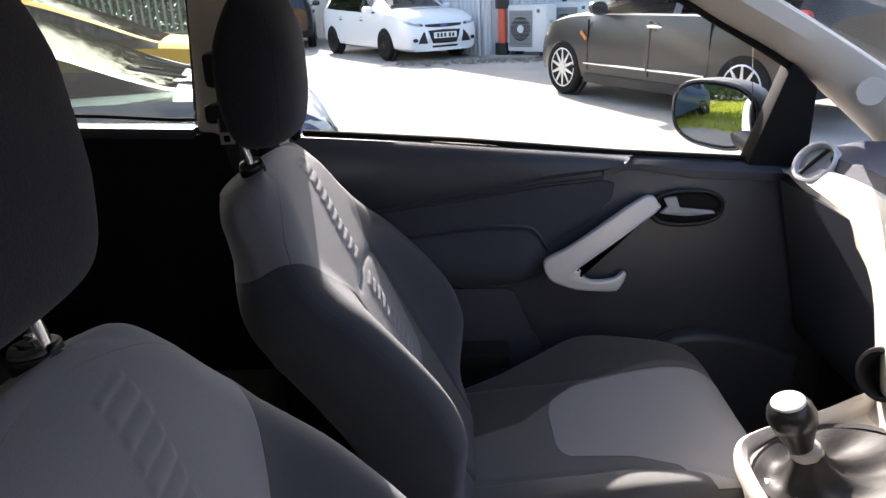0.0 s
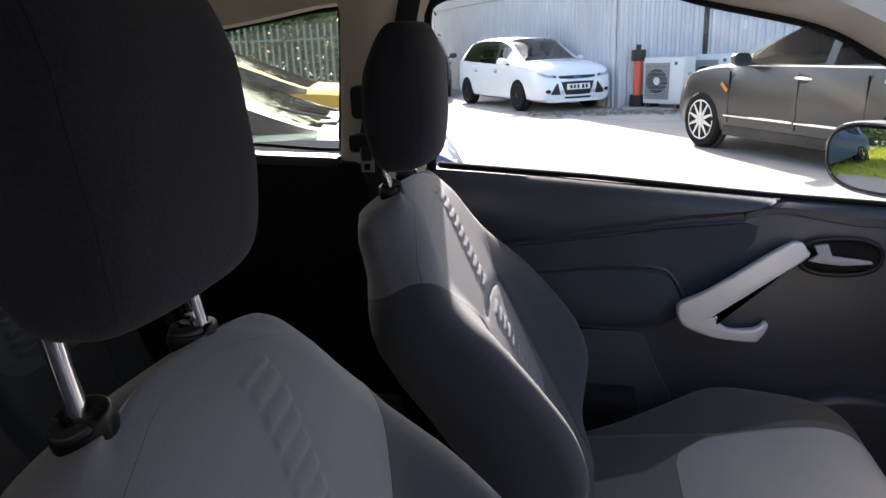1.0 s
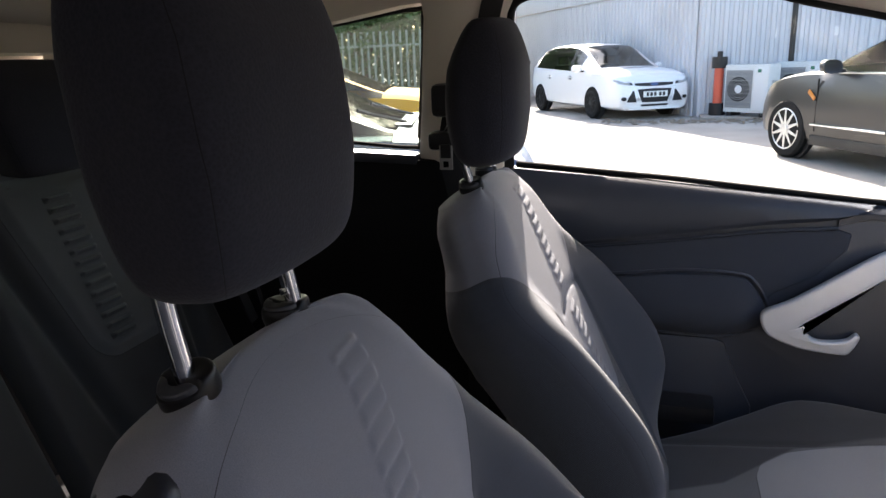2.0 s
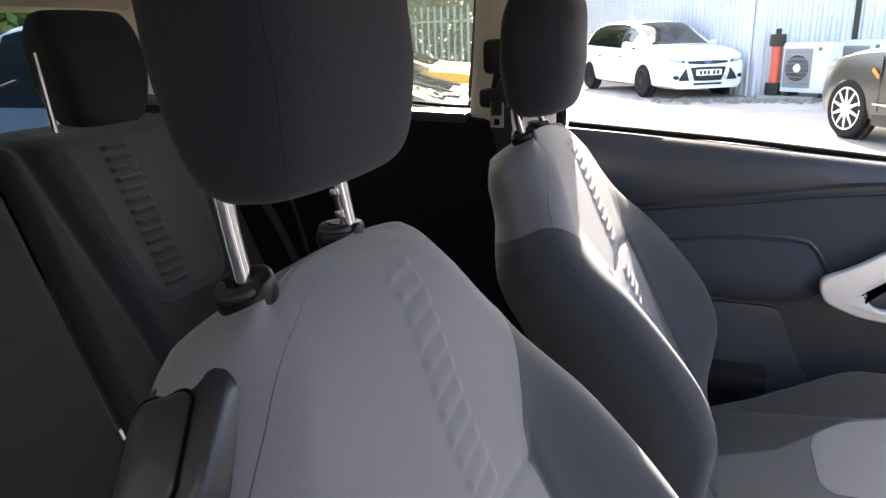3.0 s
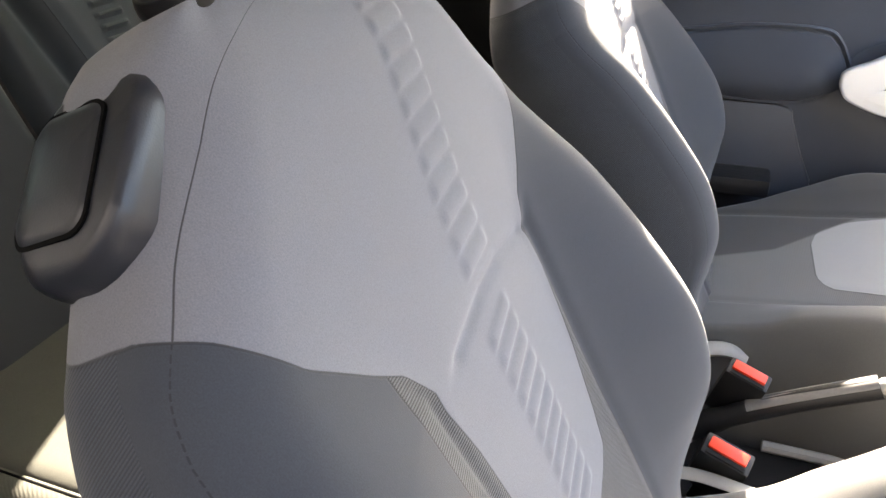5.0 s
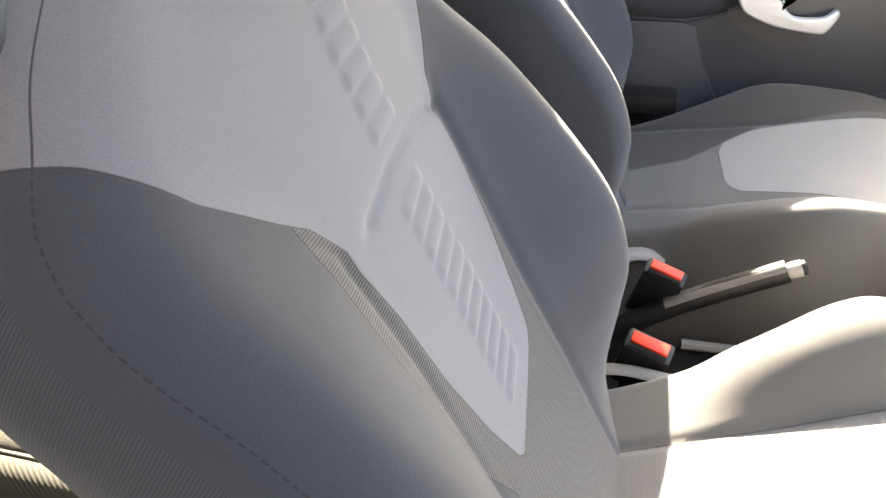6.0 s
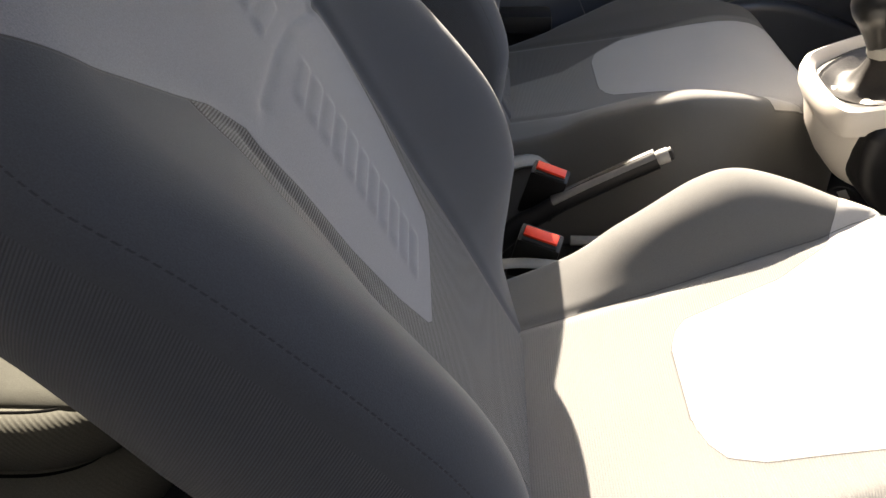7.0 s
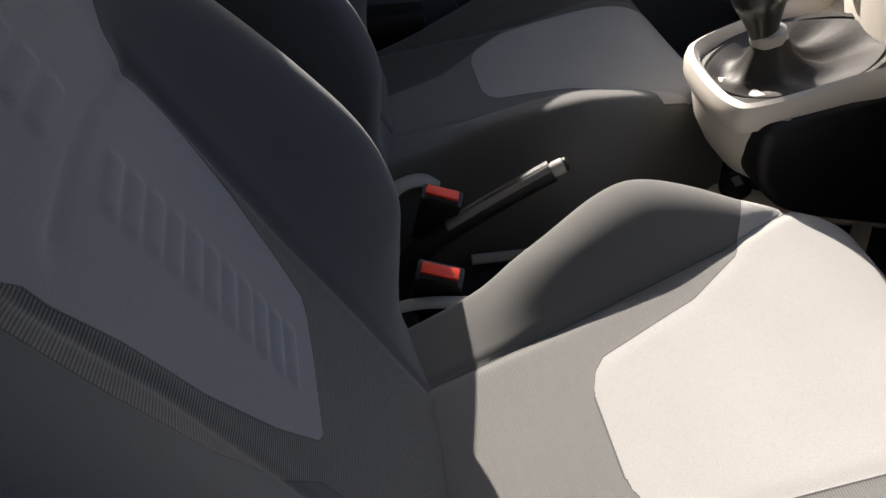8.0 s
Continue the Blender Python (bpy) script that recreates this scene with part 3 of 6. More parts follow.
def front_seat(label, lever_side, low=0.0):
    """A front seat about y 0; lever_side: the side of its backrest release; low: how far its headrest is pushed down."""
    seat = thing("car_seat", label, "car seat", "front seats")
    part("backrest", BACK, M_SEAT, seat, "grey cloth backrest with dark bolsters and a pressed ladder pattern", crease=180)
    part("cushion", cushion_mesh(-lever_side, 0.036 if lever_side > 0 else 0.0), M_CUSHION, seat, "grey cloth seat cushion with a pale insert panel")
    hr = part("headrest", HEADREST_LOW if low else HEADREST, M_HEADREST, seat, "charcoal mesh cloth headrest")
    hr.matrix_basis = pose(-0.090, -0.005, 1.184 - low, 0, -5, 0)
    for y in (-0.068, 0.072):
        part("headrest_post", tube(post_line(y, low), 0.0068, 14) if y < 0 else notched_post(y, low), M_CHROME, seat, "chrome headrest post" if y < 0 else "notched chrome headrest post")
        at = pose(-0.109, y - 0.001, 1.1255, 15, -4, -8) if y < 0 else pose(-0.119, y, 1.1245, -3, -4, -8)
        guide = part("headrest_guide", moved(headrest_guide(), at), M_GUIDE, seat, "black plastic post guide")
        part("push_button", moved(guide_button(), at), M_LEVER, guide)
    # shoulder release: a rounded surround with a flap in it
    s = lever_side
    hv, nv = Vector((-math.sin(LEAN), 0, math.cos(LEAN))), Vector((math.cos(LEAN), 0, math.sin(LEAN)))
    out = (Vector((0, s * 0.62, 0)) + hv * 0.70 + nv * 0.16).normalized()
    ex = (nv - out * nv.dot(out)).normalized()
    ey = out.cross(ex)
    fr = Matrix((ex, ey, out)).transposed().to_4x4()
    at = Vector((0.216, s * 0.157, 0.564)) + hv * 0.590 - nv * 0.050 + out * 0.0
    place = Matrix.Translation(at) @ fr

    def bent(outline, z, k, cx=0.0, cy=0.0):
        return [(cx + x * k, cy + y * k, z - 2.6 * (cy + y * k) ** 2 - (7.0 * (cx + x * k + 0.012) ** 2 if cx + x * k < -0.012 else 0)) for x, y in outline]

    ring = [(x, y - 0.20 * max(0.0, -x - 0.005) * (1 if y * s > 0 else 0)) for x, y in rounded_rect(0.066, 0.108, 0.028, 8)]
    ring = [(x - 0.013 * (max(0, y * s) / 0.054) ** 2 * (x + 0.033) / 0.066 - 0.001, y * (0.95 if y * s > 0 else 1.0)) for x, y in ring]
    lever = part("release_lever", moved(loft([bent(ring, z, k) for z, k in ((-0.045, 1.0), (0.0, 1.0), (0.007, 0.97), (0.010, 0.90), (0.0105, 0.82), (0.009, 0.5))]), place), M_LEVER, seat, "black plastic backrest release surround")
    inner = rounded_rect(0.046, 0.064, 0.011, 6)
    part("flap_gap", moved(loft([bent(inner, z, k, -0.012) for z, k in ((0.002, 1.05), (0.0108, 1.05), (0.0108, 0.9))]), place), M_GAP, lever, "black gap round the flap")
    part("lever_flap", moved(loft([bent(inner, z, k, -0.012) for z, k in ((0.002, 1.0), (0.0104, 1.0), (0.0112, 0.97), (0.0114, 0.85), (0.0114, 0.4))]), place), M_LEVER, lever, "dark release flap")
    part("seat_frame", box((0.14, -0.20, 0.34), (0.66, 0.20, 0.44), 0.02), M_BLACK, seat)
    for y in (-0.18, 0.18):
        part("seat_rail", box((0.05, y - 0.02, 0.275), (0.72, y + 0.02, 0.345), 0.006), M_STEEL, seat)
    return seat


# ---- the little car: shell ----
FLOOR, ROOF, DOOR_Y, GLASS_Y = 0.27, 1.47, 1.045, 1.10
MID_Y = 0.36

shell = thing("parked_hatchback", "small three-door hatchback cabin with cream pillars and roof lining", "car", kind="structure")


def side_panel(outline, y, thick, material, name, label="", bevel=0.006, parent=None):
    return part(name, slab(outline, "y", y, thick, bevel), material, parent or shell, label)


# floor, sills, tunnel, bulkhead, rear
part("floor_pan", box((-1.35, -0.42, FLOOR - 0.04), (1.25, 1.13, FLOOR), 0.01), M_CARPET, shell, "black carpet floor")
part("tunnel", loft([[(x, MID_Y + w, z) for w, z in ((-0.13, FLOOR - 0.01), (-0.115, FLOOR + 0.10), (-0.08, FLOOR + 0.15), (0.08, FLOOR + 0.15), (0.115, FLOOR + 0.10), (0.13, FLOOR - 0.01))] for x in (-0.55, 0.2, 0.6, 1.2)]), M_CARPET, shell, "carpeted centre tunnel")
part("sill", box((-0.35, -0.47, 0.22), (1.1, -0.40, 0.36), 0.02), M_BLACK, shell, "black sill trim under the open doorway")
part("kick_panel", box((1.02, 1.05, 0.22), (1.30, 1.12, 0.99), 0.01), M_CARPET, shell, "black carpeted footwell side")
part("kick_panel", box((1.02, -0.44, 0.22), (1.30, -0.40, 0.99), 0.01), M_CARPET, shell, "black carpeted footwell side")
part("bulkhead", box((1.24, -0.42, 0.22), (1.30, 1.13, 1.0), 0.01), M_CARPET, shell)
part("boot_wall", box((-1.42, -0.42, 0.22), (-1.36, 1.13, 0.98), 0.01), M_CARPET, shell)

# roof lining, with a shallow crown
rings = []
for x in np.linspace(-1.28, 0.56, 24):
    drop = 0.0 if x > -0.9 else (x + 0.9) ** 2 * 0.5
    fr = max(0, (x - 0.3)) ** 2 * 0.45
    row = [(x, MID_Y + 0.70 * v, ROOF + 0.035 * (1 - v * v) - drop - fr) for v in np.linspace(-1, 1, 24)]
    rings.append(row + [(x, p[1], p[2] + 0.05) for p in reversed(row)])
part("roof", loft(rings), M_HEADLINER, shell, "pale roof lining")

WIN_TOP = [(-0.126, 1.435), (0.15, 1.445), (0.30, 1.430), (0.413, 1.398), (0.604, 1.348), (0.724, 1.283), (0.80, 1.240), (0.871, 1.196)]
SILL = [(-0.126, 1.088), (0.2, 1.060), (0.545, 1.022), (0.83, 0.998), (0.90, 0.992)]


# roof rail and slanting front pillar of the passenger side
rail_top = [(x, z + 0.085) for x, z in WIN_TOP[:5]] + [(0.78, 1.342), (0.98, 1.225), (1.20, 1.085)]
rail_low = WIN_TOP[:6] + [(0.885, 1.190), (1.09, 1.02)]
pillar = smooth_line(rail_low, 4)
outer = smooth_line(rail_top, 4)
prof = []
for p, q in zip(pillar, outer):
    p, q = np.array([p[0], 1.075, p[1]]), np.array([q[0], 1.035, q[1]])
    d = q - p
    prof.append([p + np.array([0, 0.035, 0]), p, p + d * 0.12 + np.array([0, -0.022, 0]), p + d * 0.5 + np.array([0, -0.036, 0]), p + d * 0.88 + np.array([0, -0.022, 0]), q, q + np.array([0, 0.06, 0.0])])
part("front_pillar", loft(prof), M_CREAM, shell, "cream front pillar trim")
part("pillar_grommet", moved(lathe([(0.026, -0.008), (0.0275, -0.002), (0.0275, 0.001), (0.025, 0.0025), (0.0235, 0.0), (0.001, 0.0)], 32), look((1.005, 1.02, 1.145), (0.6, -0.3, 1.35))), M_CREAM, shell, "round cream trim cap")
part("pillar_seal", tube([(x, 1.082, z - 0.004) for x, z in smooth_line(WIN_TOP, 5)], 0.008, 8), M_RUBBER, shell, "black rubber seal")

# middle pillar with belt anchor
mid = []
for z, x0, x1, y in ((0.98, -0.335, -0.150, 1.045), (1.10, -0.335, -0.150, 1.05), (1.20, -0.325, -0.152, 1.05), (1.30, -0.318, -0.150, 1.048), (1.40, -0.308, -0.135, 1.04), (1.47, -0.31, -0.10, 1.02)):
    mid.append([(x0, y + 0.05, z), (x0 - 0.004, y + 0.012, z), (x0 + 0.014, y, z), ((x0 + x1) / 2, y - 0.006, z), (x1 - 0.014, y, z), (x1, y + 0.012, z), (x1, y + 0.05, z)])
part("middle_pillar", loft(mid), M_CREAM, shell, "cream middle pillar trim")
part("door_seal", tube(smooth_line([(-0.137, 1.068, 1.04), (-0.138, 1.07, 1.2), (-0.136, 1.066, 1.36), (-0.122, 1.06, 1.42), (-0.06, 1.055, 1.44)], 6), 0.011, 8), M_RUBBER, shell, "black rubber door seal")

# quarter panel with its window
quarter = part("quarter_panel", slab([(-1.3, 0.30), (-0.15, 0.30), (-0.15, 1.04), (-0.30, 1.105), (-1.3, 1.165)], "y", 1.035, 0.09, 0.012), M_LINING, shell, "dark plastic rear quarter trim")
part("quarter_ledge", slab([(-1.3, 1.135), (-0.335, 1.095), (-0.335, 1.118), (-1.3, 1.160)], "y", 1.03, 0.06, 0.008), M_DOOR, shell)
part("quarter_top", slab([(-1.3, 1.385), (-0.80, 1.365), (-0.5, 1.402), (-0.36, 1.424), (-0.10, 1.44), (-0.10, 1.54), (-1.3, 1.52)], "y", 1.045, 0.09, 0.01), M_CREAM, shell, "cream roof side trim")
part("rear_pillar", slab([(-1.32, 1.10), (-0.78, 1.12), (-0.76, 1.30), (-0.72, 1.43), (-1.32, 1.44)], "y", 1.04, 0.08, 0.015), M_CREAM, shell, "cream rear pillar trim")
qwin = part("quarter_window", slab([(-0.99, 1.13), (-0.338, 1.118), (-0.322, 1.42), (-0.81, 1.42)], "y", GLASS_Y, 0.004, 0), M_TINT, shell, "tinted quarter window")
qwin.visible_shadow = False
part("quarter_seal", tube(smooth_line([(-0.97, 1.095, 1.150), (-0.6, 1.095, 1.142), (-0.365, 1.095, 1.126), (-0.348, 1.095, 1.150), (-0.328, 1.095, 1.395), (-0.345, 1.095, 1.420), (-0.5, 1.095, 1.402), (-0.80, 1.095, 1.36)], 6), 0.0045, 8), M_RUBBER, shell, "black window seal")

# near side rear quarter and pillar behind the camera, closing the cabin
part("near_quarter_panel", slab([(-1.3, 0.30), (-0.34, 0.30), (-0.34, 1.06), (-1.3, 1.13)], "y", -0.43, 0.09, 0.012), M_DOOR, shell)
part("near_pillar", box((-0.42, -0.43, 1.0), (-0.30, -0.34, 1.46), 0.02), M_CREAM, shell)
part("near_rail", box((-1.3, -0.41, 1.39), (0.55, -0.32, 1.47), 0.02), M_CREAM, shell)
part("near_front_pillar", tube([(0.50, -0.36, 1.42), (0.80, -0.37, 1.30), (1.22, -0.39, 1.05)], 0.045, 10), M_CREAM, shell)
part("near_rear_pillar", slab([(-1.32, 1.08), (-0.98, 1.10), (-0.80, 1.43), (-1.32, 1.44)], "y", -0.42, 0.08, 0.015), M_CREAM, shell)

# windscreen and tailgate
wsc = part("windscreen", mesh_of([(0.60, -0.33, 1.43), (0.60, 1.05, 1.43), (1.36, 1.09, 1.02), (1.36, -0.37, 1.02)], [(0, 1, 2, 3)]), M_GLASS, shell, "clear windscreen", False)
wsc.visible_shadow = False
tail = part("tailgate", box((-1.44, -0.38, 0.9), (-1.36, 1.10, 1.06), 0.02), M_DOOR, shell, "dark tailgate trim")
for y0, y1 in ((-0.38, -0.20), (0.92, 1.10)):
    part("tailgate_frame", slab([(y0, 1.05), (y1, 1.05), (y1, 1.42), (y0, 1.42)], "x", -1.42, 0.06, 0.015), M_CREAM, shell)
part("tailgate_header", box((-1.42, -0.38, 1.36), (-1.22, 1.10, 1.43), 0.02), M_CREAM, shell)
rgl = part("rear_window", mesh_of([(-1.41, -0.2, 1.06), (-1.41, 0.92, 1.06), (-1.36, 0.92, 1.37), (-1.36, -0.2, 1.37)], [(0, 1, 2, 3)]), M_PRIVACY, shell, "tinted rear window", False)
rgl.visible_shadow = False
part("rear_wiper", tube([(-1.43, 0.36, 1.10), (-1.43, 0.60, 1.14), (-1.43, 0.86, 1.20)], 0.008, 6), M_BLACK, shell, "black rear wiper arm")
shelf_ = thing("parcel_shelf", "dark blue-grey parcel shelf behind the rear seat", "parcel shelf")
part("board", box((-1.36, -0.30, 1.005), (-1.00, 1.02, 1.03), 0.008), M_DOORSOFT, shelf_)

# ---- passenger door ----
door = thing("passenger_door", "dark plastic passenger door with a silver pull handle, closed", "car door")
face = DOOR_Y
part("door_panel", slab([(-0.15, 0.30), (1.05, 0.30), (1.05, 0.96), (0.90, 0.985)] + [(x, z - 0.012) for x, z in reversed(SILL[:4])] + [(-0.15, 1.078)], "y", face + 0.012, 0.05, 0.006), M_DOOR, door)
# rolled top roll of the door, standing proud above the swept line
low_line = smooth_line([(-0.15, 0.905), (0.018, 0.934), (0.20, 0.957), (0.368, 0.981), (0.450, 0.990), (0.510, 1.000), (0.540, 1.016)], 6)
top_line = smooth_line([(-0.15, 1.088), (0.0, 1.076), (0.15, 1.062), (0.30, 1.047), (0.43, 1.034), (0.50, 1.027), (0.552, 1.022)], 6)
rows = []
for (xa, za), (xb, zb) in zip(low_line, top_line):
    k = max(zb - za, 0.004)
    rows.append([(xa, face + 0.02, za), (xa, face - 0.006, za + 0.002), (xa, face - 0.013, za + 0.012 * min(1, k / 0.05)), ((xa + xb) / 2, face - 0.010, za + k * 0.55), (xb, face - 0.002, za + k * 0.85), (xb, face + 0.018, zb), (xb, face + 0.05, zb)])
part("top_roll", loft(rows), M_DOOR, door, "dark grained top roll of the door")
rows = []
for x in np.linspace(0.50, 1.0, 20):
    zt = float(np.interp(x, *zip(*SILL))) - 0.005 * min(1, max(0, 1 - (x - 0.545) / 0.03))
    zl = float(np.interp(x, [0.50, 0.56, 0.7, 1.0], [0.985, 1.0, 0.972, 0.955]))
    rows.append([(x, face + 0.03, zl - 0.01), (x, face + 0.006, zl), (x, face + 0.004, (zl + zt) / 2), (x, face + 0.018, zt - 0.004), (x, face + 0.05, zt)])
part("front_ledge", loft(rows), M_DOOR, door, "dark front ledge of the door")
# cloth centre pad with swept top edge
pad_top = [(-0.12, 0.885), (0.018, 0.918), (0.20, 0.941), (0.368, 0.965), (0.45, 0.972), (0.50, 0.976)]
part("centre_pad", slab(smooth_line(pad_top, 5) + [(0.525, 0.968), (0.52, 0.935), (0.47, 0.88), (0.40, 0.842), (0.37, 0.80), (0.365, 0.775), (0.313, 0.750), (0.2, 0.745), (-0.12, 0.748)], "y", face + 0.007, 0.012, 0.004, 3), M_DOORSOFT, door, "dark cloth door pad")
# arm rest bolster below the pad's inner seam
rows = []
for x in np.linspace(-0.1, 0.385, 26):
    zt = float(smooth_at([(-0.1, 0.845), (0.10, 0.862), (0.217, 0.876), (0.33, 0.873), (0.36, 0.858), (0.385, 0.815)], x))
    zl = float(smooth_at([(-0.1, 0.757), (0.149, 0.752), (0.25, 0.748), (0.313, 0.752), (0.36, 0.766), (0.385, 0.780)], x))
    b = 0.034 if x < 0.33 else 0.034 * max(0.15, (0.385 - x) / 0.055)
    rows.append([(x, face + 0.004, zt), (x, face - 0.003, zt - 0.002)] + [(x, face - 0.003 - b * math.sin(math.pi * q) ** 0.8 * (0.35 + 0.65 * q), zt + (zl - zt) * q) for q in (0.1, 0.25, 0.4, 0.55, 0.7, 0.82, 0.92)] + [(x, face - 0.004, zl), (x, face + 0.004, zl)])
part("arm_rest", loft(rows), M_DOORSOFT, door, "dark padded arm rest")
for nm, line in (("pad_seam", [(x, z + 0.004) for x, z in pad_top]), ("pad_seam", [(-0.10, 0.852), (0.10, 0.868), (0.217, 0.882), (0.33, 0.880), (0.365, 0.862), (0.392, 0.815)]), ("pad_seam", [(-0.10, 0.750), (0.15, 0.746), (0.25, 0.742), (0.318, 0.746), (0.366, 0.762)])):
    part(nm, tube([(x, face + 0.0055, z) for x, z in smooth_line(line, 6)], 0.0035, 6), M_DOOR, door, "dark piped seam")
# lower bin and speaker relief
part("lower_panel", slab(smooth_line([(-0.10, 0.738), (0.178, 0.738), (0.30, 0.735), (0.322, 0.705), (0.345, 0.65), (0.375, 0.59)], 4) + [(0.38, 0.42), (-0.10, 0.42)], "y", face + 0.002, 0.016, 0.006), M_DOOR, door)
part("door_bin", slab(smooth_line([(0.60, 0.56), (0.66, 0.615), (0.78, 0.62), (0.95, 0.56)], 5) + [(0.95, 0.36), (0.60, 0.36)], "y", face - 0.035, 0.05, 0.015, 3), M_DOOR, door, "dark door pocket")
part("seat_side_trim", box((0.12, face - 0.07, 0.575), (0.30, face + 0.0, 0.612), 0.012), M_BLACK, door)
# silver pull handle: one bent blade
out_h = [(0.595, 0.945), (0.612, 0.928), (0.606, 0.906), (0.46, 0.807), (0.452, 0.797), (0.458, 0.778), (0.480, 0.763), (0.528, 0.760), (0.548, 0.772), (0.556, 0.763), (0.540, 0.735), (0.520, 0.732), (0.452, 0.747), (0.395, 0.768), (0.378, 0.785), (0.372, 0.806), (0.380, 0.824), (0.43, 0.850), (0.555, 0.930)]
h_bm = slab(smooth_line(out_h, 5, True), "y", face - 0.050, 0.020, 0.006, 3)
for v in h_bm.verts:
    x, z = v.co.x, v.co.z
    v.co.y += 0.030 * max(0, (x - 0.42) / 0.19) ** 1.2 if z > 0.80 else 0.036 * max(0, (x - 0.44) / 0.11)
part("pull_handle", h_bm, M_SILVER, door, "silver plastic bent pull handle")
part("handle_foot", box((0.572, face - 0.020, 0.908), (0.600, face + 0.014, 0.932), 0.006), M_SILVER, door)
# latch in an oval cup
def oval(cx, cz, rx, rz, n=28, p=0.8):
    return [(cx + rx * math.copysign(abs(math.cos(a)) ** p, math.cos(a)), cz + rz * math.copysign(abs(math.sin(a)) ** p, math.sin(a)) + (0.0) ) for a in np.linspace(0, 2 * math.pi, n, endpoint=False)]
part("latch_bezel", joined(tube([(x, face - 0.002, z) for x, z in oval(0.676, 0.912, 0.075, 0.037)] + [(0.751, face - 0.002, 0.912)], 0.005, 8)), M_BLACK, door)
part("latch_cup", slab(oval(0.676, 0.912, 0.072, 0.034), "y", face + 0.002, 0.014, 0.003), M_RUBBER, door, "black latch cup")
part("latch_lever", joined(slab([(0.625, 0.936), (0.650, 0.940), (0.660, 0.915), (0.730, 0.906), (0.735, 0.900), (0.68, 0.896), (0.640, 0.900), (0.617, 0.905), (0.634, 0.918)], "y", face - 0.012, 0.010, 0.003)), mat("latch_grey", (0.34, 0.35, 0.37), 0.4, grain=0.05, vary=0.08), door, "grey door latch lever")
part("mirror_sail", slab([(0.796, 0.985), (0.925, 0.975), (0.925, 1.150), (0.868, 1.202)], "y", 1.062, 0.05, 0.006), M_RUBBER, door, "black triangular mirror sail")
part("sill_seal", tube([(x, 1.088, z + 0.004) for x, z in SILL[:4]], 0.006, 8), M_RUBBER, door, "black window seal")
wdw = part("window_glass", slab([(x, z) for x, z in WIN_TOP[:7]] + [(x, z - 0.03) for x, z in reversed(SILL[:4])], "y", GLASS_Y, 0.004, 0), M_GLASS, door, "clear side window")
wdw.visible_shadow = False
part("outer_skin", slab([(-0.15, 0.28), (1.05, 0.28), (1.05, 0.94)] + [(x, z - 0.055) for x, z in reversed(SILL[:4])] + [(-0.15, 1.03)], "y", 1.135, 0.03, 0.01), mat("door_paint", (0.72, 0.72, 0.70), 0.25, coat=1.0, vary=0.05), door)

# outside mirror on the passenger door
mir = thing("door_mirror", "black and silver door mirror outside the passenger window", "car mirror")
mc = Vector((0.785, 1.232, 1.072))
fwd = (Vector((-0.868, -0.49, -0.055))).normalized()
mm = Matrix.Translation(mc) @ fwd.to_track_quat("Z", "Y").to_matrix().to_4x4()
# rings from the mirror face back to the nose of the housing
shape = lambda rx, ry, z, n=32: [(rx * math.copysign(abs(math.cos(a)) ** 0.75, math.cos(a)), ry * math.copysign(abs(math.sin(a)) ** 0.75, math.sin(a)), z) for a in np.linspace(0, 2 * math.pi, n, endpoint=False)]
part("housing", moved(loft([shape(0.114, 0.068, 0.0), shape(0.122, 0.076, 0.006), shape(0.125, 0.079, -0.01), shape(0.118, 0.075, -0.05), shape(0.07, 0.05, -0.09), shape(0.03, 0.02, -0.11)]), mm), M_BLACK, mir, "black mirror housing")
part("rim", moved(tube(shape(0.120, 0.075, 0.004) + [shape(0.120, 0.075, 0.004)[0]], 0.004, 8), mm), M_GLOSSBLACK, mir, "glossy black rim")
part("glass", moved(loft([shape(0.112 * q, 0.067 * q, 0.0115 - 0.0055 * q * q) for q in (1.0, 0.85, 0.7, 0.55, 0.4, 0.25, 0.1, 0.02)]), mm), M_MIRROR, mir, "mirror glass", )
part("stalk", tube([(0.84, 1.11, 1.02), (0.83, 1.17, 1.03), (0.83, 1.22, 1.05)], [0.028, 0.024, 0.026], 10), M_BLACK, mir)

# ---- front seats ----
driver = front_seat("grey cloth driver's seat with dark bolsters and charcoal headrest", -1)
driver.matrix_basis = pose(0, 0.01, 0)
front_seat("grey cloth passenger seat with dark bolsters beside the door", 1, 0.028).matrix_basis = pose(0, 0.71, 0)

# ---- rear seat ----
rear = thing("rear_seat", "dark charcoal cloth rear bench with pressed ladder pattern", "rear bench")


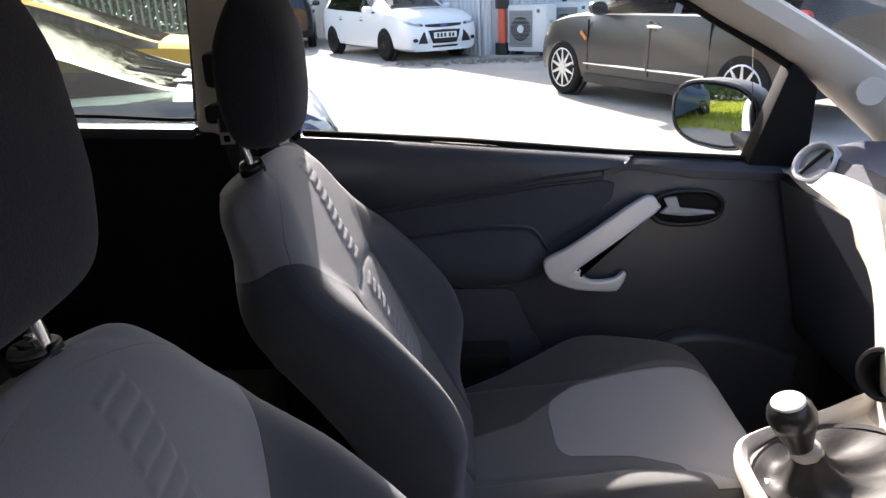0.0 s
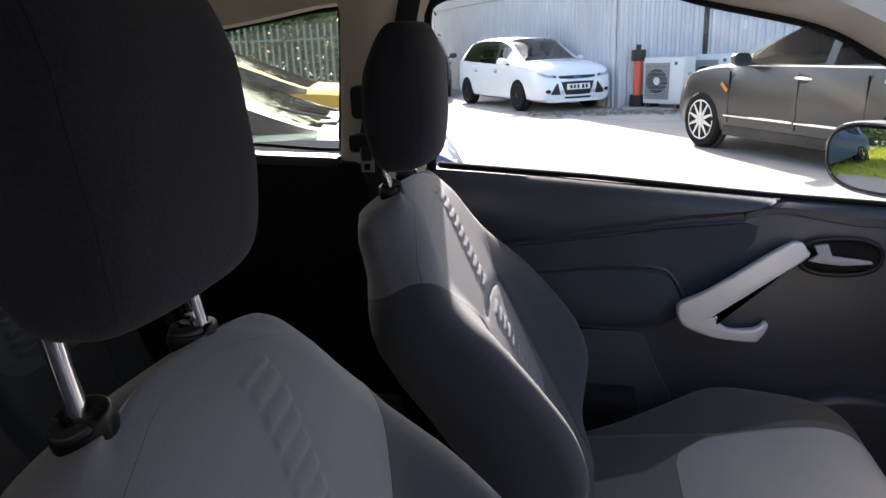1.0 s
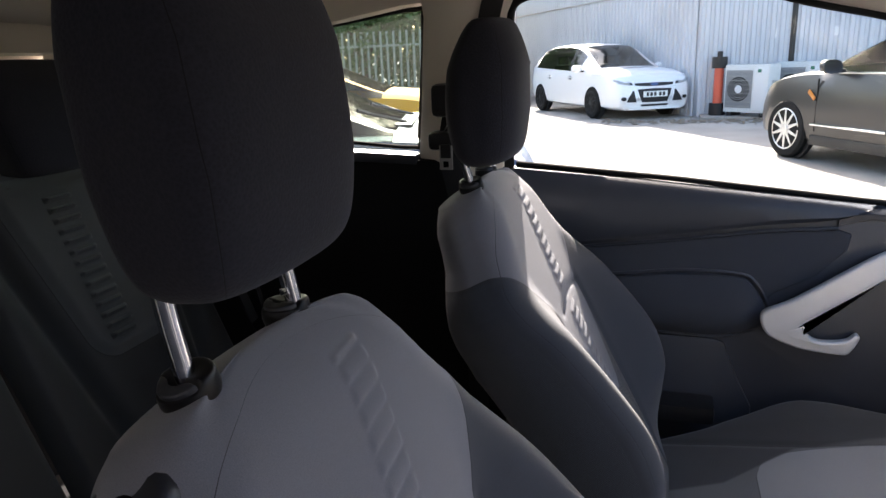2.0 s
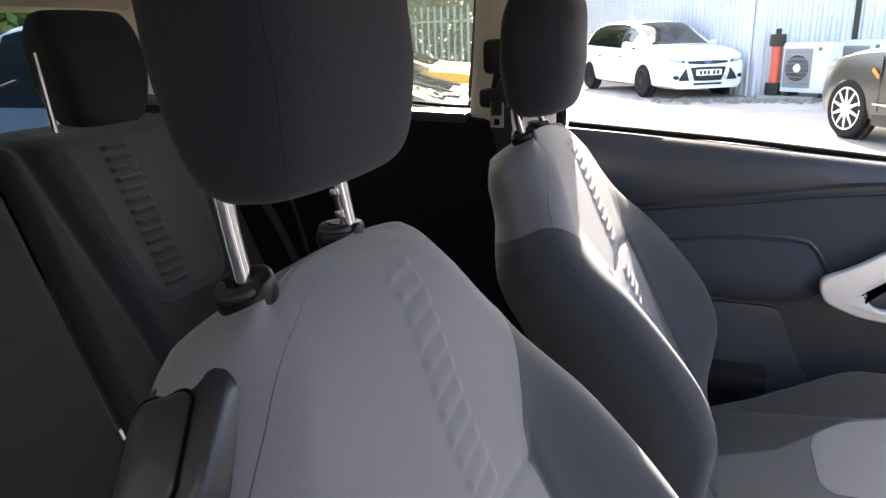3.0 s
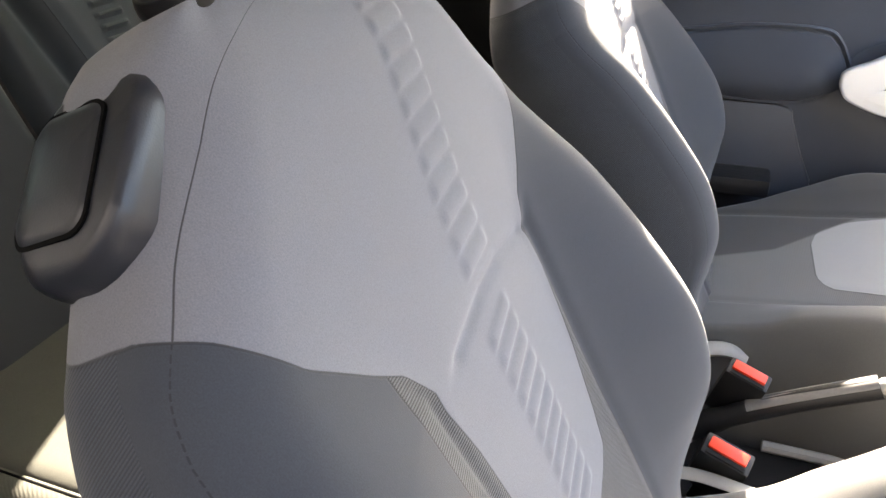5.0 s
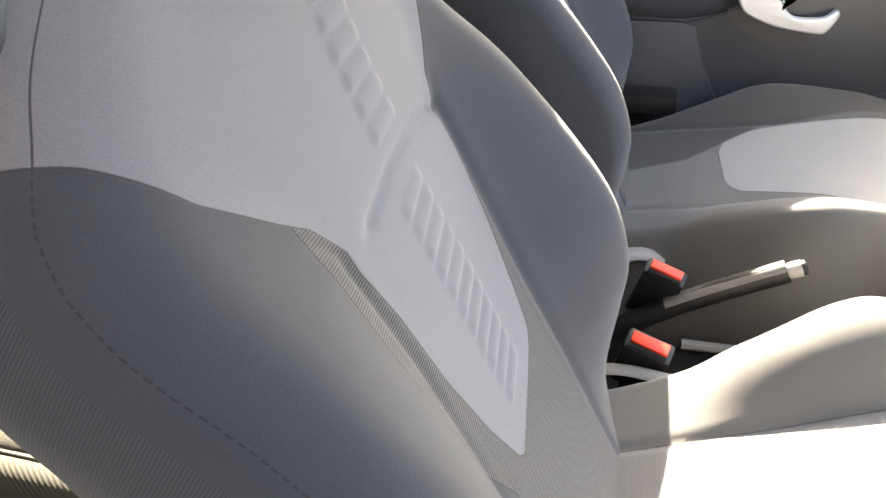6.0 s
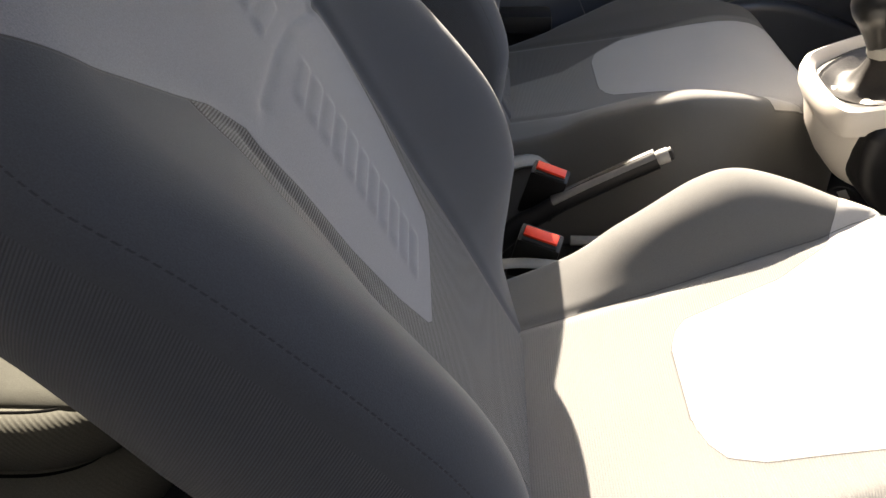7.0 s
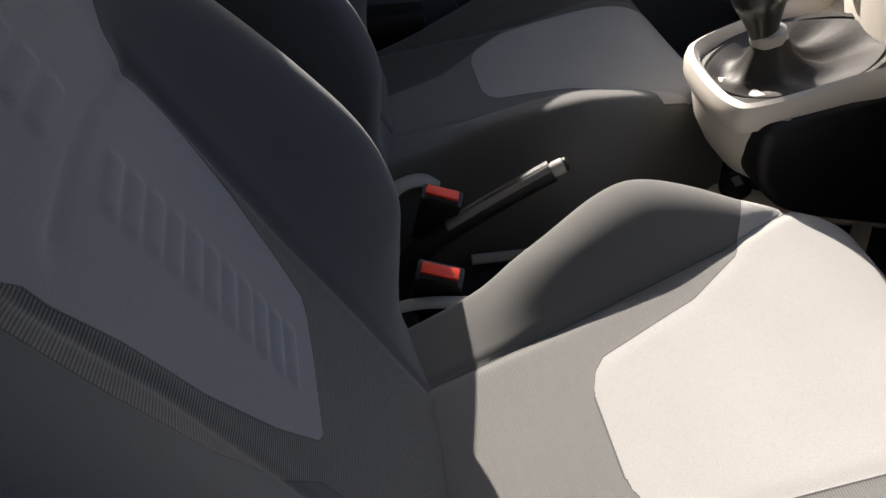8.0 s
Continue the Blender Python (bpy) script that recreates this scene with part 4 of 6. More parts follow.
def rear_back_mesh(y0, y1):
    NY, NZ = 110, 220
    verts, zone, rib, side, seam = [], [], [], [], []
    for j in range(NZ):
        t = j / (NZ - 1)
        h = 0.635 * t
        for i in range(NY):
            u = i / (NY - 1)
            y = y0 + (y1 - y0) * u
            e = min(u, 1 - u) * (y1 - y0)
            n = 0.0 - 0.03 * max(0, 1 - e / 0.03) ** 2 - 0.05 * max(0, (t - 0.93) / 0.07) ** 2
            cy = y0 + 0.255
            half = 0.062 + 0.108 * t
            qa, qb = half - abs(y - cy), h - 0.272
            pa = min(qa, qb) if qa > 0.05 or qb > 0.05 else 0.05 - math.hypot(0.05 - qa, 0.05 - qb)
            n += 0.008 * min(max(pa / 0.02, 0), 1) - 0.018 * math.exp(-((abs(y - cy) - half - 0.04) / 0.02) ** 2)
            q = (h - 0.295) / 0.0205
            if 0 <= q <= 14:
                m = min(max((0.031 - abs(y - cy + 0.041)) / 0.004, 0), 1)
                n += 0.010 * m * max(1 - abs(q % 1.0 - 0.75) / 0.25, 0) ** 0.7
            verts.append((-0.66 - h * math.sin(radians(22)) + n * 0.93, y, 0.56 + h * 0.93 + n * 0.37))
            zone.append(pa); rib.append(-1); side.append(-1); seam.append(1)
    faces = [(j * NY + i, j * NY + i + 1, (j + 1) * NY + i + 1, (j + 1) * NY + i) for j in range(NZ - 1) for i in range(NY - 1)]
    base = len(verts)
    top = [(NZ - 1) * NY + i for i in range(NY)]
    for dx, dz in ((-0.04, 0.006), (-0.10, -0.004), (-0.12, -0.30)):
        for r in top:
            x, y, z = verts[r]
            verts.append((x + dx, y, z + dz)); zone.append(-1); rib.append(-1); side.append(-1); seam.append(1)
    for lv in range(3):
        lowr = top if lv == 0 else [base + (lv - 1) * NY + i for i in range(NY)]
        upr = [base + lv * NY + i for i in range(NY)]
        faces += [(lowr[i], lowr[i + 1], upr[i + 1], upr[i]) for i in range(NY - 1)]
    me = mesh_of(verts, faces, "rear_backrest")
    for nm, v in (("zone", zone), ("rib", rib), ("side", side), ("seam", seam)):
        store(me, nm, v)
    return me


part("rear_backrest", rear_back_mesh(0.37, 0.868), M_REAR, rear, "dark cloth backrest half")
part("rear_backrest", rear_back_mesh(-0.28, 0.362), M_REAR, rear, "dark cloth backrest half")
M_BENCH = mat("rear_bench_cloth", (0.092, 0.091, 0.079), 0.95, spec=0.15, grain=0.3, grain_size=1200, bump=0.5, vary=0.15)
M_BENCHRIB = mat("ribbed_bench_cloth", (0.105, 0.103, 0.088), 0.95, spec=0.15, grain=0.35, grain_size=900, bump=0.4, vary=0.15)
_n = M_BENCHRIB.node_tree
_tc, _wave, _bump = _n.nodes.new("ShaderNodeTexCoord"), _n.nodes.new("ShaderNodeTexWave"), _n.nodes.new("ShaderNodeBump")
_wave.inputs["Scale"].default_value = 90
_wave.bands_direction = "DIAGONAL"
_bump.inputs["Distance"].default_value = 0.0005
_bump.inputs["Strength"].default_value = 0.35
_n.links.new(_tc.outputs["Object"], _wave.inputs["Vector"])
_n.links.new(_wave.outputs["Fac"], _bump.inputs["Height"])
_n.links.new(_bump.outputs[0], _n.nodes["Principled BSDF"].inputs["Normal"])
part("rear_cushion", box((-0.80, -0.02, 0.42), (-0.205, 1.0, 0.588), 0.04, 6), M_BENCH, rear, "grey cloth rear cushion")


def bench_edge(y, z):
    return smooth_line([(-0.78, y, z), (-0.42, y, z), (-0.29, y - 0.002, z), (-0.235, y + 0.008, z - 0.002), (-0.205, y + 0.034, z - 0.006), (-0.195, y + 0.075, z - 0.008)], 8)


for y, z, r in ((-0.020, 0.552, 0.032), (-0.040, 0.484, 0.046)):
    roll = part("cushion_roll", tube(bench_edge(y, z), r, 28), M_BENCHRIB, rear, "ribbed cloth roll at the cushion's side")
    part("piping", tube([(px, py + (0.004 if r < 0.04 else -0.009), pz + (r - 0.0010 if r < 0.04 else 0.0445)) for px, py, pz in bench_edge(y, z)], 0.0020, 8), M_GAP, roll, "dark piping")
REAR_HR = pillow_mesh(0.225, 0.215, 0.095, 0.70, 56, 44, "rear_headrest")
for cy in (0.635, 0.10):
    hr = part("rear_headrest", REAR_HR, M_HEADREST, rear, "black cloth rear headrest, raised")
    hr.matrix_basis = pose(-0.950, cy + 0.018, 1.128, 0, -8, 0)
    for y in (cy - 0.121, cy + 0.068):
        part("rear_post", tube([(-0.915, y, 1.06), (-0.925, y, 1.14), (-0.94, y, 1.27)], 0.0055, 8), M_CHROME, rear, "thin chrome post")
        part("rear_guide", moved(lathe([(0.020, 0), (0.022, 0.004), (0.018, 0.010), (0.008, 0.011)], 16), pose(-0.910, y, 1.115, 0, -15, 0)), M_BLACK, rear)

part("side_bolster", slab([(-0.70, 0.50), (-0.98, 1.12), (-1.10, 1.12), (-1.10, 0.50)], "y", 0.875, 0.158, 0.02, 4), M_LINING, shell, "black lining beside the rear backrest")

# ---- belts ----
for ends, wide in ((((-0.886, 0.820, 1.075), (-0.788, 0.866, 0.975), (-0.728, 0.882, 0.868), (-0.690, 0.890, 0.76)), 0.020), (((-0.800, 0.930, 1.045), (-0.742, 0.926, 0.972), (-0.705, 0.920, 0.880), (-0.675, 0.915, 0.76)), 0.011)):
    strap = thing("hanging_belt", "dark grey webbing belt hanging beside the back bench", "seat belt", "hanging belts")
    part("webbing", tube(smooth_line(list(ends), 6), wide, 10, 0.07, (1, 0.2, 0.3)), mat("rear_webbing", (0.030, 0.031, 0.034), 0.8, grain=0.3, grain_size=1500, bump=0.3), strap)
belt = thing("passenger_belt", "black seat belt hanging at the middle pillar", "seat belt")
part("webbing", tube(smooth_line([(-0.150, 1.030, 1.46), (-0.164, 1.022, 1.40), (-0.185, 1.012, 1.30), (-0.235, 1.005, 1.22), (-0.25, 1.0, 1.12), (-0.225, 1.005, 0.95), (-0.20, 1.03, 0.45)], 6), 0.022, 8, 0.08, (0, 1, 0)), M_BELT, belt)
part("guide_loop", box((-0.285, 0.985, 1.200), (-0.225, 1.035, 1.268), 0.022, 4), M_BLACK, belt, "black belt guide beside the pillar")
part("guide_arm", tube([(-0.215, 1.0, 1.255), (-0.235, 1.0, 1.19), (-0.262, 1.0, 1.14)], 0.014, 8), M_BLACK, belt)
part("lower_loop", box((-0.290, 0.975, 1.134), (-0.228, 1.02, 1.172), 0.016, 4), M_BLACK, belt)
tongue = part("tongue", box((-0.262, 0.966, 1.096), (-0.234, 0.970, 1.146), 0.0018), M_GREYTRIM, belt, "steel belt tongue")
part("tongue_pad", box((-0.259, 0.9645, 1.120), (-0.237, 0.968, 1.148), 0.002), M_BLACK, tongue)
part("tongue_slot", box((-0.254, 0.9650, 1.101), (-0.242, 0.968, 1.114), 0.002), M_GAP, tongue)


def buckle(m):
    t = thing("belt_buckle", "black belt buckle with a red release button beside the hand brake", "seat belt buckle", "belt buckles")
    part("housing", box((-0.030, -0.016, -0.085), (0.032, 0.018, 0.0), 0.006), M_BLACK, t)
    part("button", box((-0.024, -0.006, -0.003), (0.025, 0.012, 0.004), 0.003), M_RED, t, "red release button")
    part("slot", box((-0.024, -0.014, -0.002), (0.026, -0.009, 0.0015), 0.0005), M_RUBBER, t)
    part("stalk", box((-0.012, -0.006, -0.24), (0.012, 0.006, -0.08), 0.003), M_BLACK, t)
    t.matrix_basis = m
    return t


buckle(pose(0.238, 0.275, 0.583, 16, 12, -14) @ Matrix.Diagonal((0.9, 0.85, 1, 1)))
buckle(pose(0.257, 0.395, 0.606, 12, 14, -14) @ Matrix.Diagonal((0.85, 0.8, 1, 1)))
trim = thing("seat_side_trim", "pale grey plastic trim at the seat's inner edge", "trim", "seat side trims")
part("strip", tube(smooth_line([(0.165, 0.262, 0.545), (0.215, 0.258, 0.556), (0.275, 0.240, 0.565), (0.33, 0.236, 0.560)], 5), 0.010, 10, 0.35), M_GREYTRIM, trim)
trim = thing("seat_side_trim", "short grey plastic trim behind the farther buckle", "trim", "seat side trims")
part("strip", tube(smooth_line([(0.18, 0.475, 0.545), (0.21, 0.487, 0.562), (0.24, 0.492, 0.565), (0.262, 0.492, 0.555)], 5), 0.014, 10, 0.6), M_GREYTRIM, trim)

# ---- hand brake ----
hb = thing("hand_brake", "black hand brake lever with a silver button end, raised", "hand brake")
part("lever", tube(smooth_line([(0.14, 0.385, 0.43), (0.20, 0.385, 0.503), (0.27, 0.383, 0.561), (0.34, 0.381, 0.606), (0.392, 0.380, 0.636)], 5), [0.015] * 8 + [0.0122] * 13, 14, 1.2), M_BLACK, hb)
# paler strip paints the light along the black lever's top
part("grip_top", tube(smooth_line([(0.262, 0.383, 0.566), (0.30, 0.382, 0.5905), (0.345, 0.381, 0.6175), (0.388, 0.380, 0.6425)], 5), 0.0108, 12, 0.62), mat("lit_grip_grey", (0.16, 0.155, 0.15), 0.4, grain=0.2, grain_size=300, vary=0.25, vary_size=25), hb, "grey grip top, its lit look put into the colour")
part("end_cap", moved(lathe([(0.0085, -0.012), (0.0100, -0.008), (0.0100, 0.004), (0.007, 0.007), (0.004, 0.008)], 18), look((0.402, 0.380, 0.641), (0.1, 0.385, 0.50))), M_GREYTRIM, hb, "silver end cap")
part("push_button", moved(lathe([(0.0092, 0.0), (0.0092, 0.0085), (0.006, 0.0105), (0.001, 0.011)], 18), look((0.402, 0.380, 0.641), (0.1, 0.385, 0.50))), M_BLACK, hb, "black push button")
part("boot", loft([[(0.15 + dx * s, 0.385 + dy * s, z) for dx, dy in rounded_rect(0.20, 0.10, 0.03)] for z, s in ((0.36, 1.0), (0.40, 0.8), (0.44, 0.55), (0.47, 0.35))]), M_LEATHER, hb)
cb = thing("centre_bin", "black plastic storage tray between the seats", "centre console")
part("tray", box((-0.10, MID_Y - 0.075, 0.40), (0.66, MID_Y + 0.075, 0.455), 0.015), M_BLACK, cb)
part("tray_rim", joined(tube([(0.30, MID_Y - 0.07, 0.462), (0.66, MID_Y - 0.07, 0.462)], 0.008, 8), tube([(0.30, MID_Y + 0.07, 0.462), (0.66, MID_Y + 0.07, 0.462)], 0.008, 8)), M_GREYTRIM, cb, "grey tray rim")
part("cup_ring", tube([(0.50 + 0.04 * math.cos(a), MID_Y + 0.04 * math.sin(a), 0.460) for a in np.linspace(0, 2 * math.pi, 25)], 0.005, 8), M_GREYTRIM, cb)

# ---- dashboard, console, wheel ----
dash = thing("dashboard", "two-tone dashboard, pale lower panel under a dark blue top pad", "dashboard")
top_rows, front_rows = [], []
for y in np.linspace(-0.34, 1.035, 34):
    xf = float(smooth_at([(-0.34, 0.86), (0.1, 0.83), (0.36, 0.78), (0.5, 0.80), (0.7, 0.875), (0.88, 0.885), (0.97, 0.875), (1.035, 0.885)], y))
    zt = float(smooth_at([(-0.34, 1.02), (0.1, 1.06), (0.36, 1.07), (0.6, 1.055), (0.85, 1.05), (0.97, 1.045), (1.035, 1.03)], y))
    zb = float(smooth_at([(-0.34, 0.86), (0.1, 0.80), (0.3, 0.72), (0.46, 0.735), (0.52, 0.79), (0.62, 0.862), (0.75, 0.912), (0.88, 0.945), (0.97, 0.965), (1.035, 0.975)], y))
    top_rows.append([(xf + 0.01, y, zt - 0.03), (xf + 0.02, y, zt - 0.008), (xf + 0.05, y, zt), (1.0, y, zt + 0.012), (1.28, y, 1.03), (1.28, y, 0.98), (xf + 0.05, y, zt - 0.05)])
    front_rows.append([(xf + 0.05, y, zt - 0.028), (xf, y, zt - 0.030), (xf - 0.020, y, zt - 0.045 - 0.2 * (zt - zb - 0.045)), (xf - 0.025, y, (zt + zb) / 2 - 0.01), (xf - 0.012, y, zb + 0.012), (xf + 0.01, y, zb), (xf + 0.06, y, zb + 0.01)])
part("top_pad", loft(top_rows), mat("dash_pad", (0.018, 0.025, 0.050), 0.6, grain=0.2, grain_size=900, bump=0.3, vary=0.1), dash, "dark blue soft top pad")
part("front_panel", loft(front_rows), M_DASHWHITE, dash, "pale cream dashboard panel")
under = []
for y in np.linspace(-0.34, 1.035, 12):
    under.append([(0.86, y, 0.97), (0.90, y, 0.80), (0.94, y, 0.62), (1.10, y, 0.50), (1.24, y, 0.50), (1.24, y, 0.97)])
part("glove_box", loft(under), M_DOOR, dash, "dark lower dashboard with glove box")
vent_at = look((0.880, 0.945, 1.026), (0.046, 0.605, 1.682))
part("vent_ring", moved(joined(lathe([(0.042, -0.035), (0.045, 0.0), (0.0435, 0.006), (0.038, 0.007), (0.035, 0.003), (0.035, -0.02)], 32)), vent_at @ pose(0, 0, 0, 180, 0, 0)), M_SILVER, dash, "silver air vent ring")
part("vent_disc", moved(joined(lathe([(0.035, -0.012), (0.034, -0.005), (0.02, 0.0), (0.001, 0.001)], 28)), vent_at @ pose(0, 0, 0, 180, 0, 0)), M_GREYTRIM, dash, "grey vent shutter disc")
part("vent_vane", moved(box((-0.033, -0.002, -0.004), (0.033, 0.002, 0.005), 0.002), vent_at @ pose(0, 0, -0.004, 180, 0, 115)), M_BLACK, dash)

part("centre_vent_ring", moved(lathe([(0.036, -0.03), (0.039, 0.0), (0.037, 0.005), (0.032, 0.006), (0.029, 0.0), (0.029, -0.02), (0.002, -0.02)], 28), look((0.772, 0.475, 0.845), (0.2, 0.2, 1.0)) @ pose(0, 0, 0, 180, 0, 0)), M_BLACK, dash, "round black centre vent")
con = thing("gear_console", "cream console pod carrying the gear lever", "gear console")
top_o = smooth_line([(0.552, 0.30), (0.548, 0.36), (0.556, 0.425), (0.585, 0.45), (0.67, 0.458), (0.82, 0.462), (0.82, 0.262), (0.67, 0.268), (0.575, 0.278)], 5, True)
rings = []
for dz, sc in ((-0.028, 0.94), (-0.016, 0.99), (-0.004, 1.0), (0.004, 0.985), (0.008, 0.94), (0.002, 0.88), (-0.012, 0.86), (-0.022, 0.84)):
    rings.append([(0.68 + (x - 0.68) * sc, 0.362 + (y - 0.362) * sc, 0.748 + dz + (x - 0.55) * 0.28) for x, y in top_o])
part("pod", loft(rings), M_DASHWHITE, con, "cream glossy console rim")
nose = []
for z, sx, sw in ((0.742, 0.0, 1.0), (0.72, 0.003, 1.0), (0.69, 0.012, 0.97), (0.66, 0.030, 0.90), (0.64, 0.048, 0.80)):
    nose.append([(0.552 + sx + 0.055 * (abs(w) ** 2.6), 0.364 + 0.092 * w * sw, z) for w in np.linspace(-1, 1, 17)] + [(0.612, 0.364 + 0.088 * sw, z + 0.01), (0.612, 0.364 - 0.088 * sw, z + 0.01)])
part("nose", loft(nose), M_DASHWHITE, con, "cream console nose")
part("console_side", slab(smooth_line([(0.583, 0.738), (0.586, 0.69), (0.605, 0.650), (0.66, 0.615), (0.82, 0.575)], 4) + [(1.1, 0.55), (1.1, 0.86), (0.82, 0.795), (0.64, 0.752)], "y", 0.266, 0.19, 0.014, 3), M_BLACK, con, "black console body")
part("centre_fascia", slab(smooth_line([(0.735, 0.775), (0.768, 0.815), (0.785, 0.87), (0.80, 1.0)], 4) + [(0.90, 1.0), (0.90, 0.72), (0.75, 0.72)], "y", 0.262, 0.205, 0.02, 3), M_DASHWHITE, con, "cream centre stack")
part("knee_cover", slab(smooth_line([(0.665, 0.90), (0.668, 0.82), (0.695, 0.75), (0.75, 0.70), (0.86, 0.68)], 4) + [(0.95, 0.72), (0.95, 0.95), (0.70, 0.95)], "y", 0.02, 0.225, 0.02, 3), mat("knee_plastic", (0.06, 0.058, 0.055), 0.5, grain=0.2, grain_size=900, bump=0.3, vary=0.1), con, "dark grey column cover")
gear = thing("gear_lever", "black gear lever with a leather boot", "gear lever")
random.seed(4)
boot = []
for q, z in ((1.0, 0.752), (0.99, 0.766), (0.93, 0.771), (0.84, 0.769), (0.68, 0.764), (0.50, 0.764), (0.36, 0.771), (0.26, 0.782), (0.19, 0.797)):
    cx = 0.655 + (0.612 - 0.655) * (1 - q)
    boot.append([(cx + 0.096 * q * math.cos(a) * (1 + 0.05 * math.sin(5 * a + 1.3) * (1 - q) * 2 * q), 0.362 + 0.079 * q * math.sin(a) * (1 + 0.05 * math.sin(4 * a) * (1 - q) * 2 * q), z + (cx + 0.096 * q * math.cos(a) - 0.655) * 0.28 * q ** 0.3 + 0.004 * math.sin(6 * a) * (1 - q) * q * 4) for a in np.linspace(0, 2 * math.pi, 40, endpoint=False)])
part("boot", loft(boot), M_LEATHER, gear, "creased black leather boot")
part("boot_frame", tube([(0.655 + 0.097 * math.cos(a), 0.362 + 0.080 * math.sin(a), 0.764 + 0.097 * math.cos(a) * 0.28) for a in np.linspace(0, 2 * math.pi, 41)], 0.008, 8), M_LEATHER, gear)
part("collar", moved(lathe([(0.017, 0.0), (0.019, 0.004), (0.019, 0.014), (0.015, 0.018), (0.009, 0.019)], 20), pose(0.618, 0.364, 0.788, 0, -16, 0)), M_GREYTRIM, gear, "grey collar ring")
part("knob", moved(lathe([(0.013, 0.0), (0.0145, 0.012), (0.018, 0.028), (0.0225, 0.042), (0.0275, 0.055), (0.029, 0.066), (0.0265, 0.078), (0.019, 0.087), (0.008, 0.091)], 28), pose(0.615, 0.364, 0.786, 0, -20, 0)), mat("knob_plastic", (0.022, 0.022, 0.022), 0.28, grain=0.1, vary=0.2, vary_size=40), gear, "worn black gear knob")
part("knob_cap", moved(lathe([(0.0205, 0.0845), (0.0195, 0.0885), (0.013, 0.0915), (0.002, 0.0925)], 28), pose(0.615, 0.364, 0.786, 0, -20, 0)), M_SILVER, gear, "silver gear pattern cap")
FURTHER = Matrix.Translation((-0.011, 0.019, -0.067)) @ Matrix.Scale(1.06, 4)
con.matrix_basis = FURTHER
gear.matrix_basis = FURTHER
low = thing("lower_console", "cream lower console frame with an open tray", "centre console")
part("frame_rail", tube(smooth_line([(0.645, 0.50, 0.40), (0.655, 0.50, 0.48), (0.70, 0.465, 0.505), (0.78, 0.41, 0.50), (0.95, 0.36, 0.50), (1.15, 0.33, 0.50)], 6), 0.016, 10, 0.6), M_CREAM, low, "cream tray frame")
part("frame_rail", tube(smooth_line([(0.70, 0.22, 0.42), (0.78, 0.30, 0.49), (0.84, 0.37, 0.50)], 6), 0.012, 10, 0.6), M_CREAM, low, "cream tray frame")
part("socket", moved(lathe([(0.020, 0.0), (0.023, 0.004), (0.023, 0.010), (0.018, 0.013), (0.014, 0.011), (0.002, 0.012)], 24), pose(0.698, 0.468, 0.512, 20, -20, 0)), M_BLACK, low, "round black socket cap")
part("socket_mark", moved(box((-0.006, -0.008, 0.0), (0.006, 0.008, 0.002), 0.0005), pose(0.698, 0.468, 0.5245, 20, -20, 0)), M_GREYTRIM, low)

# ---- outside ----
M_GROUND = mat("yard", (0.34, 0.305, 0.265), 0.9, grain=0.3, grain_size=40, bump=0.5, vary=0.5, vary_size=0.9)
g = part("ground", mesh_of([(-400, -400, 0), (400, -400, 0), (400, 400, 0), (-400, 400, 0)], [(0, 1, 2, 3)]), M_GROUND, None, "", False)
tagged(g, "pale worn concrete and asphalt yard", "ground", kind="structure")

M_WALL = mat("steel_cladding", (0.50, 0.51, 0.54), 0.5, metal=0.1, grain=0.05, vary=0.18, vary_size=1.2)


def cladding(name, length, h, pitch, m, label, back=6.0):
    """Corrugated wall along local +x, facing local -y, with its building behind it."""
    w = thing(name, label, "wall", kind="structure")
    prof = []
    for i in range(int(length / pitch)):
        x = i * pitch
        prof += [(x, 0.0), (x + pitch * 0.34, 0.0), (x + pitch * 0.46, -0.035), (x + pitch * 0.86, -0.035), (x + pitch * 0.98, 0.0)]
    verts = [v for px, py in prof for v in ((px, py, 0.0), (px, py, h))]
    faces = [(2 * i, 2 * i + 2, 2 * i + 3, 2 * i + 1) for i in range(len(prof) - 1)]
    part("cladding", mesh_of(verts, faces), M_WALL, w, "", False)
    part("core", box((0.02, 0.02, 0), (length, back, h), 0), M_WALL, w, "", False)
    part("eaves", box((0, -0.08, h - 0.12), (length, 0.02, h + 0.03), 0.01), M_GREYTRIM, w)
    part("ledge", box((0, -0.05, 2.50), (length, -0.002, 2.54), 0.005), M_GREYTRIM, w)
    w.matrix_basis = m
    return w


cladding("wall_near", 12.0, 3.5, 0.165, pose(0.85, 14.5, 0), "blue-grey corrugated steel wall of a workshop")
cladding("wall_far", 14.0, 3.5, 0.165, pose(0.85 - 7.0, 14.5 + 12.12, 0, 0, 0, -60), "blue-grey corrugated steel wall receding behind the white car", 4.0)
pipe = thing("wall_pipe", "black vertical pipe on the corrugated wall", "pipe")
part("pipe", tube([(2.46, 14.5, 0.9), (2.46, 14.5, 3.3)], 0.06, 10), M_BLACK, pipe)
sb = thing("wall_box", "small white box with a cable on the wall", "meter box", "wall boxes")
part("case", box((-0.07, -0.05, 0), (0.07, 0.0, 0.16), 0.01), M_SILVER, sb)
part("cable", tube([(0, -0.02, 0.0), (0.02, -0.02, -0.4), (0.05, -0.02, -0.8)], 0.018, 6), M_BLACK, sb)
sb.matrix_basis = pose(2.12, 14.54, 1.45)
copy_thing(sb, pose(3.20, 14.54, 1.45))
sign = thing("yellow_sign", "small yellow warning sign on the wall", "sign")
part("plate", box((3.42, 14.52, 1.55), (3.86, 14.545, 1.86), 0.004), mat("sign_yellow", (0.85, 0.68, 0.03), 0.5), sign)
